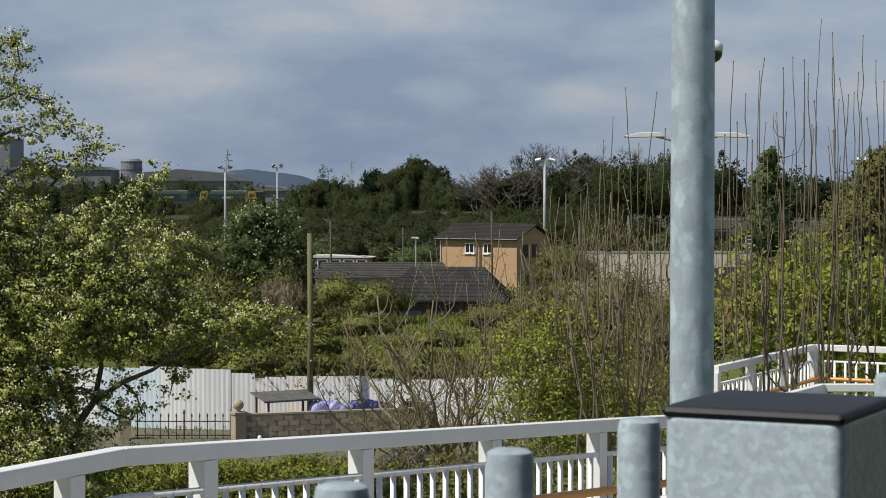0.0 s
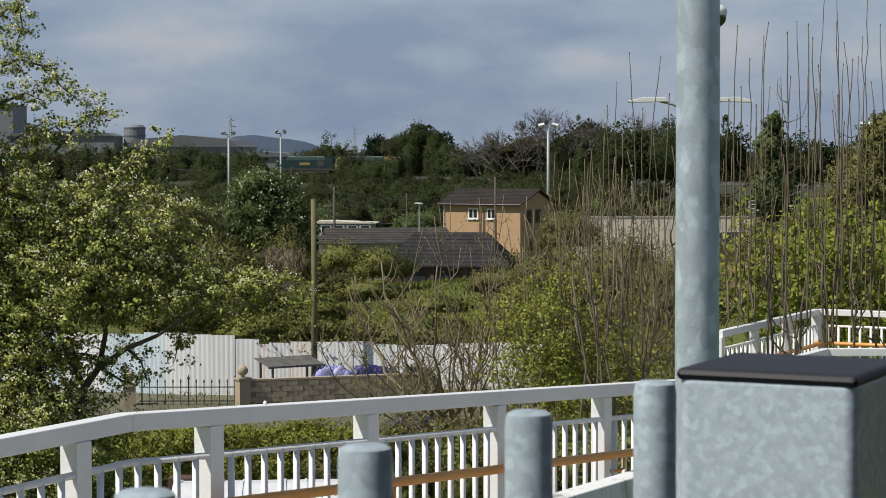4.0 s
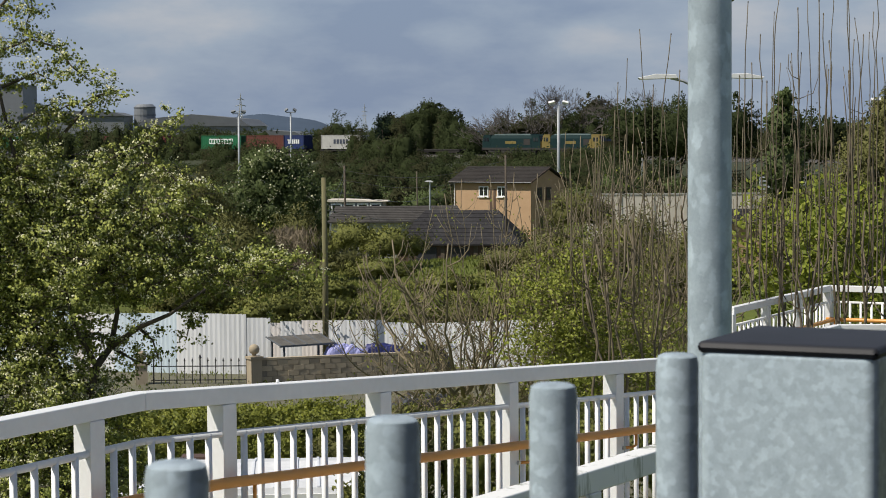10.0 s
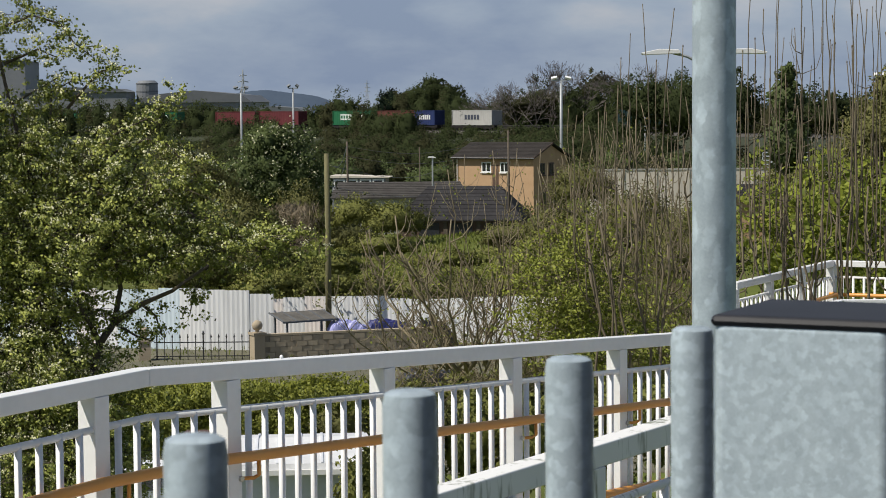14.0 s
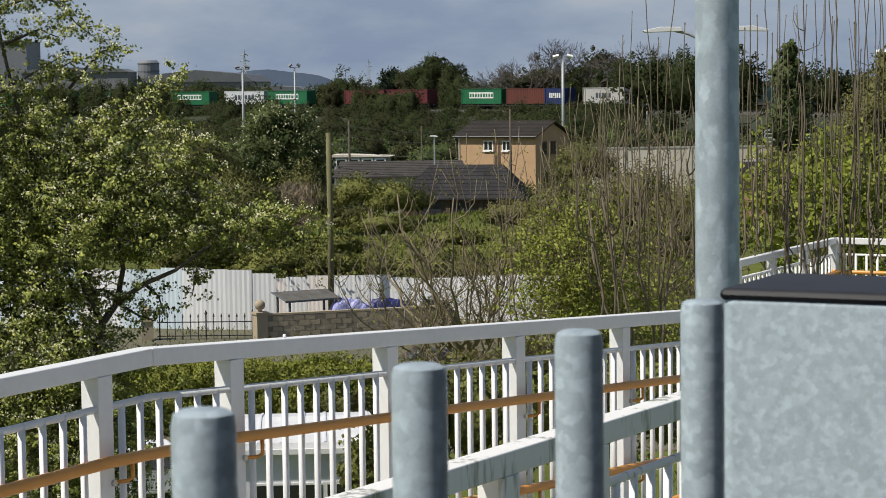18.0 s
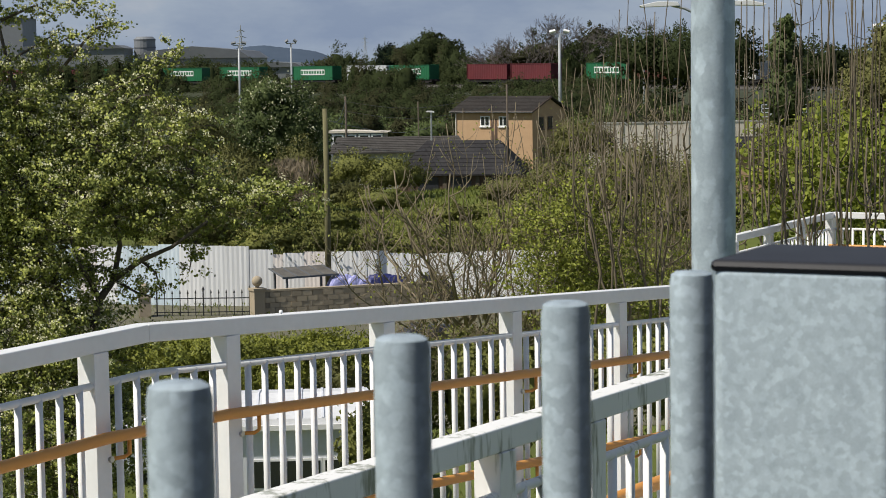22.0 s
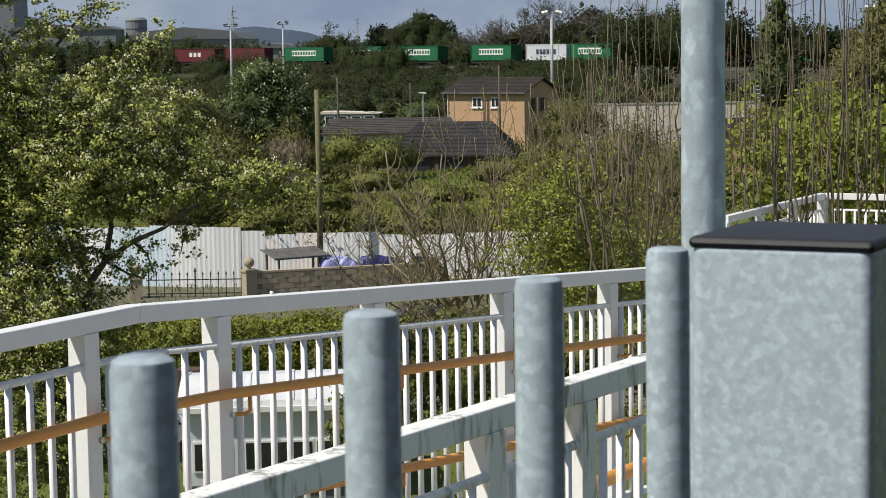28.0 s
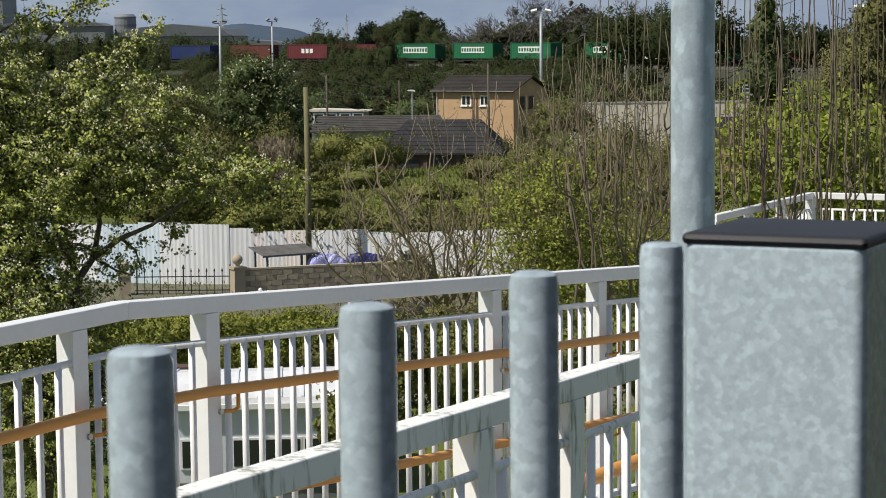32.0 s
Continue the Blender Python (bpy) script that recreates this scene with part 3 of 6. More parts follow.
def ribbon(prof):
    b = Build()
    k = len(prof)
    for s in ss:
        b.v += [tuple(along(s, o, z)) for o, z in prof]
    b.f = [(i * k + j, i * k + j + 1, (i + 1) * k + j + 1, (i + 1) * k + j) for i in range(len(ss) - 1) for j in range(k - 1)]
    return b


tagged(part("ballast", ribbon([(-2.6, RAIL_Z - 0.58), (-1.7, RAIL_Z - 0.17), (1.7, RAIL_Z - 0.17), (2.6, RAIL_Z - 0.58)]), M["ballast"]), "grey track ballast on the embankment", "ballast", kind="structure")
for o in (-0.75, 0.75):
    tagged(part("rail", ribbon([(o - 0.035, RAIL_Z - 0.17), (o - 0.035, RAIL_Z), (o + 0.035, RAIL_Z), (o + 0.035, RAIL_Z - 0.17)]), M["under"]), "steel running rail on the embankment", "rail", group="running rails")


# far hills, their blue standing in for distance haze
def hill(name, x0, x1, y, top, seed, label):
    r = np.random.default_rng(seed)
    n = 60
    xs = np.linspace(x0, x1, n)
    u = np.linspace(0, 1, n)
    prof = top(u) + np.convolve(r.normal(size=n + 4), np.ones(5) / 5, "valid") * 0.9
    b = Build()
    for i in range(n):
        b.v += [(xs[i], y - 160, GROUND - 2), (xs[i], y, prof[i]), (xs[i], y + 300, GROUND - 2)]
    b.f = [(i * 3 + j, (i + 1) * 3 + j, (i + 1) * 3 + j + 1, i * 3 + j + 1) for i in range(n - 1) for j in range(2)]
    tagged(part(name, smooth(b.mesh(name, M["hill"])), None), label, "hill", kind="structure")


hill("hill", -425, -195, 3300, lambda u: -4 + 31 * np.clip(np.sin(np.clip(u, 0, 1) * math.pi), 0, 1) ** 0.4 - 5 * np.exp(-((u - 0.12) / 0.1) ** 2) + 1.2 * np.sin(u * 15), 3, "distant wooded hill on the horizon, coloured blue for haze")
hill("far_ridge", -1500, 1800, 3900, lambda u: 1 + 4 * np.sin(u * 9) + 3 * np.sin(u * 31), 4, "low ridge on the horizon, coloured blue for haze")

# ---- works on the horizon ----
def works(name, label, lo, hi, ridge=0.0, material="shed", roof="shed_dark", turn=0.0):
    w, d, h = hi[0] - lo[0], hi[1] - lo[1], hi[2] - lo[2]
    t = thing(name, label, "factory", (lo[0] + w / 2, lo[1] + d / 2, lo[2]), turn)
    part("wall", Build().box((-w / 2, -d / 2, 0), (w / 2, d / 2, h)), M[material], t)
    b = Build()
    b.prism([(-w / 2 - 0.6, h + 0.02), (w / 2 + 0.6, h + 0.02), (w * 0.42, h + ridge * 0.6 + 0.3), (0, h + ridge + 0.3), (-w * 0.42, h + ridge * 0.6 + 0.3)], d + 1.2, pose(0, -d / 2 - 0.6, 0))
    part("roof", b, M[roof], t)
    return t


K6 = 600 / 3688.0
works("factory_tower", "tall pale grey clad works tower", (-150, 600, GROUND), (-124.6, 620, 1.45 + 85 * K6))
works("factory_shed", "long low grey works shed", (-124, 590, GROUND), (-94, 606, 1.45 + 28 * K6), 1.2, "shed", "shed_dark")
works("factory_shed", "grey works shed with a shallow dark roof", (-92, 600, GROUND), (-60, 660, 1.45 + 9 * K6), 3.2, "shed", "shed_dark")
works("factory_shed", "long low shed with a dark roof", (-60, 560, GROUND), (-42, 600, 1.45 - 8 * K6), 1.2, "shed", "shed_dark")
t = thing("silo", "round grey steel silo", "silo", (-90.2, 604, GROUND))
b = Build().tube([(0, 0, 0), (0, 0, 17.6), (0, 0, 18.3)], [3.1, 3.1, 2.3], 20)
part("tank", b, M["shed"], t)
for zz in (9, 12, 15, 17.2):
    part("hoop", Build().tube([(0, 0, zz), (0, 0, zz + 0.35)], 3.2, 20), M["shed_dark"], t)

# pylons
def pylon(at, h, seed):
    t = thing("pylon", "distant grey lattice electricity pylon", "pylon", at, 20)
    for sx in (-1, 1):
        for sy in (-1, 1):
            part("leg", Build().tube([(sx * h * 0.10, sy * h * 0.10, 0), (sx * h * 0.025, sy * h * 0.025, h * 0.6), (0, 0, h)], 0.16, 4), M["mast"], t)
    for z, w in ((0.66, 0.08), (0.77, 0.10), (0.88, 0.07)):
        part("crossarm", Build().tube([(-h * w, 0, h * z), (0, 0, h * z + 0.8), (h * w, 0, h * z)], 0.25, 4), M["mast"], t)
    b = Build()
    for i in range(8):
        z0, z1 = h * i / 13, h * (i + 1) / 13
        w0, w1 = h * (0.1 - 0.0096 * i), h * (0.1 - 0.0096 * (i + 1))
        b.tube([(-w0, -w0, z0), (w1, -w1, z1)], 0.14, 4).tube([(w0, -w0, z0), (-w1, -w1, z1)], 0.14, 4)
    part("lattice", b, M["mast"], t)


pylon((-123, 1190, GROUND), 32, 1)
pylon((-110, 2500, GROUND), 42, 2)

# ---- the near guard fence ----
FX, FY = Vector((0.0424, 0.0746, 0)), Vector((-0.0665, 0.42, 0))
fence = thing("guard_fence", "galvanised steel guard fence of round bars", "fence")
TURN = math.degrees(math.atan2(FX.y, FX.x))
bar = Build().tube([(0, 0, 0.12), (0, 0, 1.3745), (0, 0, 1.3772), (0, 0, 1.378)], [0.0067, 0.0067, 0.0062, 0.0048], 32)
bar_mesh = smooth(bar.mesh("bar", M["zinc_bar"]))
bar_mesh.set_sharp_from_angle(angle=radians(40))
for x, y, up in [(FY.x + FX.x * i, FY.y + FX.y * i, 0.0012 * max(0, 2 - i)) for i in (-3, -2, -1, 0, 1, 2, 3)] + [(0.0607 + 0.112, 0.80, 0), (0.217, 0.872, 0), (0.26, 0.945, 0)]:
    o = part("bar", bar_mesh, None, fence)
    o.location = (x, y, up)
    o.rotation_euler = (0, 0, x * 40)
for z in (0.14, 1.16):
    m = pose(FY.x - FX.x * 3.5, FY.y - FX.y * 3.5, z, 0, 0, TURN)
    part("rail", Build().box((0, -0.004, -0.012), (0.85, 0.004, 0.012), m), M["zinc"], fence)
post = thing("fence_post", "square galvanised steel fence post with black plastic cap", "post", (0.1214, 0.7503, 0), 63.5)
p1 = bevel(part("post", Build().box((-0.0324, -0.0324, 0), (0.0324, 0.0324, 1.3715)), M["zinc"], post), 0.0045, 4)
smooth(p1.data)
cb = Build()
k = 0.0331
for z, q in ((1.3682, 0.0), (1.3726, 0.0), (1.3731, 0.0195)):
    cb.v += [(-k + q, -k + q, z), (k - q, -k + q, z), (k - q, k - q, z), (-k + q, k - q, z)]
cb.f = [(3, 2, 1, 0), (8, 9, 10, 11)] + [(r + i, r + (i + 1) % 4, r + 4 + (i + 1) % 4, r + 4 + i) for r in (0, 4) for i in range(4)]
c1 = bevel(part("cap", cb, M["cap"], post, "black moulded plastic cap"), 0.0022, 3)
smooth(c1.data)
deck = part("deck", Build().box((-3, -3, -0.3), (3, 2.6, 0)), M["asphalt"])
tagged(deck, "dark surfaced footway slab", "footway", kind="structure")
for x, y in ((-2.6, 2.2), (2.6, 2.2), (-2.6, -2.6), (2.6, -2.6)):
    tagged(part("deck_column", Build().tube([(x, y, GROUND), (x, y, -0.3)], 0.3, 16), M["concrete"]), "round concrete column under the footway", "column", group="footway columns")

# dark screen out of view, added to shade the post and bars from the right
screen_e = part("wall_east", Build().box((0.95, -3, 0), (1.15, 1.25, 2.7)), M["iron"])
tagged(screen_e, "unseen dark screen added to shade the fence post", "wall", kind="structure")

# the lamp column
t = thing("lamp_column", "tall round galvanised steel lamp column", "lamp column", (0.566, 4.73, -0.3))
pm = smooth(Build().tube([(0, 0, 0), (0, 0, 2.6), (0, 0, 6.0)], [0.0515, 0.0487, 0.0450], 32).mesh("shaft", M["zinc_pole"]))
pm.set_sharp_from_angle(angle=radians(40))
part("shaft", pm, None, t)
part("base_plate", Build().box((-0.14, -0.14, 0), (0.14, 0.14, 0.02)), M["zinc_pole"], t)

# ---- the white ramp ----
RO, RU, RN = Vector((-0.897, 7.99, 0)), Vector((0.5255, 0.851, 0)), Vector((0.851, -0.5255, 0))
BEND_S, SLOPE, TOP0 = -0.53, -0.068, 0.466


def top_z(s):
    return TOP0 + SLOPE * max(s, BEND_S)


def rp(s, w=0.0, z=0.0):
    return RO + RU * s + RN * w + Vector((0, 0, z))


def beam(b, p, q, across, half_w, down):
    """A box beam from p to q (top edge centre line), half_w to each side along across and down deep."""
    a = across.normalized() * half_w
    d = Vector((0, 0, -down))
    b.add([p - a, p + a, p + a + d, p - a + d, q - a, q + a, q + a + d, q - a + d], [(0, 1, 2, 3), (7, 6, 5, 4), (0, 4, 5, 1), (1, 5, 6, 2), (2, 6, 7, 3), (3, 7, 4, 0)])
    return b


def balustrade(name, label, pts, nrm, posts, paint="white", hand=1, gap=0.11, height=1.32, inset=Vector((0, 0, 0))):
    """pts: (along, top point) polyline; posts: distances along it; nrm: towards the walkway."""
    t = thing(name, label, "railing")
    ss = [s for s, _ in pts]

    def on(s):
        i = max(0, min(len(ss) - 2, sum(1 for x in ss[1:-1] if x <= s)))
        f = (s - ss[i]) / (ss[i + 1] - ss[i])
        return pts[i][1].lerp(pts[i + 1][1], f)

    for i in range(len(pts) - 1):
        p, q = pts[i][1], pts[i + 1][1]
        bevel(part("top_rail", beam(Build(), p, q, nrm, 0.037, 0.066), M[paint], t), 0.006, 2)
        dz = Vector((0, 0, -0.168))
        part("upper_bar", smooth(Build().tube([p + dz + inset - Vector((0, 0, 0.012)), q + dz + inset - Vector((0, 0, 0.012))], 0.0135, 10).mesh("upper_bar", M[paint])), None, t)
        dz = Vector((0, 0, -height + 0.13))
        part("bottom_bar", beam(Build(), p + dz, q + dz, nrm, 0.022, 0.03), M[paint], t)
    for s in posts:
        p = on(s)
        d = (on(s + 0.02) - on(s - 0.02)).normalized()
        d.z = 0
        d.normalize()
        b = Build()
        c = p + Vector((0, 0, -0.0655))
        a1, a2 = d * 0.042, nrm.normalized() * 0.04
        base = Vector((0, 0, -height + 0.0655))
        b.add([c - a1 - a2, c + a1 - a2, c + a1 + a2, c - a1 + a2] + [c + base + k for k in (-a1 - a2, a1 - a2, a1 + a2, -a1 + a2)], [(3, 2, 1, 0), (4, 5, 6, 7), (0, 1, 5, 4), (1, 2, 6, 5), (2, 3, 7, 6), (3, 0, 4, 7)])
        bevel(part("post", b, M[paint], t), 0.003)
    order = sorted(posts)
    cnt = 0
    for s0, s1 in zip(order, order[1:]):
        k = max(2, round((s1 - s0) / gap))
        for i in range(1, k):
            s = s0 + (s1 - s0) * i / k
            p = on(s)
            p = p + inset
            b = Build().tube([p + Vector((0, 0, -0.175)), p + Vector((0, 0, -height + 0.11))], 0.0135, 14)
            part("baluster", smooth(b.mesh("baluster", M[paint])), None, t)
            cnt += 1
    if hand:
        for dz in (-0.36, -0.79):
            n = 14
            s0, s1 = ss[0], ss[-1]
            path = [on(s0 + (s1 - s0) * i / n) + nrm * 0.085 + Vector((0, 0, dz)) for i in range(n + 1)]
            hr = part("handrail", smooth(Build().tube(path, 0.0215, 20).mesh("handrail", M["orange"])), None, t, "orange coated tubular handrail")
            for s in posts[:-1]:
                p = on(s + 0.09) + Vector((0, 0, dz))
                q = on(s + 0.03) + Vector((0, 0, dz))
                part("bracket", smooth(Build().tube([p + nrm * 0.085 + Vector((0, 0, -0.015)), p + nrm * 0.085 + Vector((0, 0, -0.075)), p + nrm * 0.06 + Vector((0, 0, -0.09)), q + nrm * 0.035 + Vector((0, 0, -0.09))], 0.008, 6).mesh("bracket", M["orange"])), None, hr)
                part("bolt", Build().tube([q + nrm * 0.03 + Vector((0, 0, -0.09)), q + nrm * 0.052 + Vector((0, 0, -0.09))], 0.012, 6), M["steel"], hr)
    return t


BEND = rp(BEND_S, 0, top_z(BEND_S))
LEFT = Vector((-0.463, -0.886, 0))
balustrade("ramp_railing", "white painted steel ramp railing with orange handrails", [(-3.0, BEND + LEFT * 2.47), (BEND_S, BEND), (7.0, rp(7.0, 0, top_z(7.0)))], RN, [-3.0, -1.92, -0.82, -0.04, 1.04, 2.13, 3.22, 4.31, 5.4, 6.5], inset=RN * 0.022)
LEVEL = top_z(BEND_S)
NW = 2.22
balustrade("landing_railing", "white landing railing stained with algae, with orange handrails", [(-4.6, rp(-4.6, NW, LEVEL)), (BEND_S, rp(BEND_S, NW, LEVEL)), (7.0, rp(7.0, NW, top_z(7.0)))], -RN, [-3.95, -2.85, -1.75, -1.25, -0.25, 0.95, 2.05, 3.15, 4.25, 5.35, 6.45], "mould", inset=RN * 0.022)
t = thing("ramp_deck", "pale concrete ramp deck on white columns", "ramp", kind="structure")
for s0, s1 in ((-4.6, BEND_S), (BEND_S, 7.0)):
    p, q = rp(s0, NW / 2, top_z(s0) - 1.32), rp(s1, NW / 2, top_z(s1) - 1.32)
    part("slab", beam(Build(), p, q, RN, NW / 2 + 0.06, 0.18), M["concrete"], t)
for s in (-4.2, 2.0, 6.8):
    for w in (0.2, NW - 0.2):
        p = rp(s, w, top_z(s) - 1.5)
        part("column", Build().tube([(p.x, p.y, GROUND), tuple(p)], 0.12, 12), M["white"], t)
ob = part("knob", smooth(Build().ball((0, 0, 0), 0.008, 10, 6).mesh("knob", M["upvc"])), None, bpy.data.objects["ramp_railing"], "small white knob on the rail")
ob.location = rp(0.32, 0.0, top_z(0.32) + 0.008)

# lower landing of the ramp, further off
LZ = -0.25
A1, B1, C1 = Vector((2.58, 19.7, LZ)), Vector((3.99, 22.4, LZ)), Vector((6.6, 21.0, LZ))
balustrade("lower_railing", "white railing round the lower ramp landing", [(0, A1), (3.05, B1)], Vector((0.886, -0.463, 0)), [0, 1.0, 2.0, 3.0], gap=0.12)
balustrade("lower_railing", "white railing across the lower ramp landing", [(0, B1), (2.98, C1)], Vector((-0.47, -0.88, 0)), [0.0, 0.95, 1.9, 2.85], gap=0.12)
A2, B2, C2 = Vector((2.6, 16.7, LZ)), Vector((3.26, 17.9, LZ)), Vector((6.5, 17.9, LZ))
balustrade("inner_railing", "white railing on the near side of the lower landing", [(0, A2), (1.37, B2)], Vector((-0.88, 0.47, 0)), [0, 1.3], hand=0, gap=0.12)
balustrade("inner_railing", "white railing on the near side of the lower landing", [(0, B2), (3.24, C2)], Vector((0, 1, 0)), [0.0, 1.05, 2.1, 3.1], hand=1, gap=0.12)
b = Build()
b.add([tuple(v) for v in ((2.3, 16.6, LZ - 1.32), (3.26, 17.8, LZ - 1.32), (7, 17.8, LZ - 1.32), (7, 21.2, LZ - 1.32), (4.0, 22.6, LZ - 1.32), (2.4, 19.7, LZ - 1.32))] + [tuple(v) for v in ((2.3, 16.6, LZ - 1.5), (3.26, 17.8, LZ - 1.5), (7, 17.8, LZ - 1.5), (7, 21.2, LZ - 1.5), (4.0, 22.6, LZ - 1.5), (2.4, 19.7, LZ - 1.5))],
      [(0, 1, 2, 3, 4, 5), (11, 10, 9, 8, 7, 6)] + [(i, i + 6, (i + 1) % 6 + 6, (i + 1) % 6) for i in range(6)])
lt = thing("landing_deck", "concrete lower landing of the ramp", "ramp", kind="structure")
part("slab", b, M["concrete"], lt)
for x, y in ((3.4, 18.6), (6.5, 18.4), (4.2, 21.6), (6.4, 20.6)):
    part("column", Build().tube([(x, y, GROUND), (x, y, LZ - 1.5)], 0.14, 12), M["white"], lt)
F0 = 3688.0


def spot(px, py, y):
    """Where a direction of the first view meets the depth y."""
    return Vector(((px - 784) / F0 * y, y, 1.45 - (py - 330) / F0 * y))


# ---- yard: sheet fence, block wall, iron railing, canopy, tarpaulin ----
def sheet_fence(corners, height, base, label):
    t = thing("sheet_fence", label, "fence")
    for (x0, y0), (x1, y1) in zip(corners, corners[1:]):
        d = Vector((x1 - x0, y1 - y0, 0))
        n = max(1, round(d.length / 0.95))
        u = d / n
        nn = Vector((d.y, -d.x, 0)).normalized()
        for i in range(n):
            r = random.Random(i * 7 + int(x0 * 10))
            b = Build()
            o = Vector((x0, y0, base)) + u * i + nn * r.uniform(-0.02, 0.02)
            h = height + r.uniform(-0.03, 0.03) + 0.07 * math.sin(o.x * 0.9) - 0.3 * max(0.0, o.x + 9.4) * (height > 2.3)
            k = 10
            for j in range(k + 1):
                q = o + u * (j / k) * 1.02 + nn * ((0.0055 if j % 2 else -0.0055) + r.uniform(-0.003, 0.003))
                b.v += [tuple(q), tuple(q + Vector((0, 0, h))), tuple(q - nn * 0.012), tuple(q - nn * 0.012 + Vector((0, 0, h)))]
            for j in range(k):
                a = j * 4
                b.f += [(a, a + 4, a + 5, a + 1), (a + 3, a + 7, a + 6, a + 2), (a + 1, a + 5, a + 7, a + 3)]
            part("sheet", b, M["tin_blue" if x0 < -11.7 and r.random() < 0.5 else "tin_pink" if r.random() < 0.16 else "tin"], t)
        part("fence_rail", beam(Build(), Vector((x0, y0, base + 0.6)) - nn * 0.09, Vector((x1, y1, base + 0.6)) - nn * 0.09, nn, 0.03, 0.08), M["wood"], t)
    return t


sheet_fence([(-23.0, 92.8), (-17.7, 90.5), (-11.1, 88.5), (-8.0, 88.2)], 2.58, GROUND, "tall white corrugated sheet fence, streaked and patched")
sheet_fence([(-9.7, 91.9), (4.2, 90.0)], 1.98, GROUND, "lower white corrugated sheet fence with brambles over its top")

WA, WB = Vector((-8.1, 85, GROUND)), Vector((-0.9, 87.4, GROUND))
wall = thing("block_wall", "low wall of weathered buff stone blocks", "wall", kind="structure")
wu = (WB - WA).normalized()
wn_ = Vector((wu.y, -wu.x, 0))
WL = (WB - WA).length
wm = Matrix.Translation(WA) @ Matrix(((wu.x, -wn_.x, 0, 0), (wu.y, -wn_.y, 0, 0), (0, 0, 1, 0), (0, 0, 0, 1)))
part("core", Build().box((0, -0.08, -0.2), (WL, 0.10, 0.98), wm), M["mortar"], wall)
blk = Build().box((0.008, 0, 0.006), (0.442, 0.1, 0.214))
blk_mesh = blk.mesh("block", M["block"])
for row in range(4):
    for i in range(int(WL / 0.45) + 1):
        x = i * 0.45 - (0.225 if row % 2 else 0)
        if x < -0.05 or x > WL - 0.45:
            continue
        o = part("block", blk_mesh, None, wall)
        o.matrix_basis = wm @ pose(x, -0.135 + 0.012 * ((i * 7 + row * 3) % 3), 0.08 + row * 0.22)
part("coping", Build().box((-0.02, -0.13, 0.98), (WL, 0.13, 1.06), wm), M["block"], wall)
pil = thing("gate_pillar", "square stone gate pillar with ball finial", "pillar", (-8.35, 84.85, GROUND), 30, group="gate pillars")
part("shaft", Build().box((-0.24, -0.24, 0), (0.24, 0.24, 1.05)), M["block"], pil)
part("cap_stone", Build().box((-0.29, -0.29, 1.05), (0.29, 0.29, 1.15)), M["block"], pil)
part("ball", smooth(Build().tube([(0, 0, 1.15), (0, 0, 1.24)], 0.09, 10).ball((0, 0, 1.43), 0.22, 14, 9).mesh("ball", M["block"])), None, pil)
copy_thing(pil, pose(-13.0, 85.0, GROUND - 0.25, 0, 0, 10))
ir = thing("iron_railing", "black spear-topped iron railing between pillars", "railing")
for z in (0.15, 0.72):
    part("rail", Build().box((-12.6, 84.98, GROUND + z), (-8.6, 85.02, GROUND + z + 0.04)), M["iron"], ir)
sp = Build().tube([(0, 0, 0), (0, 0, 0.9), (0, 0, 0.93), (0, 0, 1.06)], [0.014, 0.014, 0.032, 0.003], 5)
sp_mesh = sp.mesh("spear", M["iron"])
for i in range(13):
    o = part("spear", sp_mesh, None, ir)
    o.location = (-12.5 + i * 0.318, 85, GROUND - 0.05)
    o.scale = (2.2, 2.2, 1.22) if i in (0, 6, 12) else (1.35, 1.35, 1.08)
cn = thing("canopy", "weathered lean-to canopy of timber and clear sheets", "canopy", (-7.3, 86.4, GROUND), 31)
for x in (0.1, 2.3):
    for y in (0.1, 1.25):
        part("post", Build().box((x - 0.04, y - 0.04, 0), (x + 0.04, y + 0.04, 1.34 + y * 0.2)), M["shed_dark"], cn)
part("ridge_beam", Build().box((-0.1, 1.3, 1.62), (2.5, 1.36, 1.68)), M["shed_dark"], cn)
part("front_beam", Build().box((-0.15, -0.04, 1.34), (2.5, 0.02, 1.41)), M["shed_dark"], cn)
for i in range(5):
    x = -0.12 + i * 0.63
    part("rafter", beam(Build(), Vector((x, -0.03, 1.43)), Vector((x, 1.36, 1.70)), Vector((1, 0, 0)), 0.03, 0.05), M["shed_dark"], cn)
    if i < 4:
        part("panel", beam(Build(), Vector((x + 0.315, 0.0, 1.42)), Vector((x + 0.315, 1.34, 1.68)), Vector((1, 0, 0)), 0.29, 0.012), M["clear"], cn)


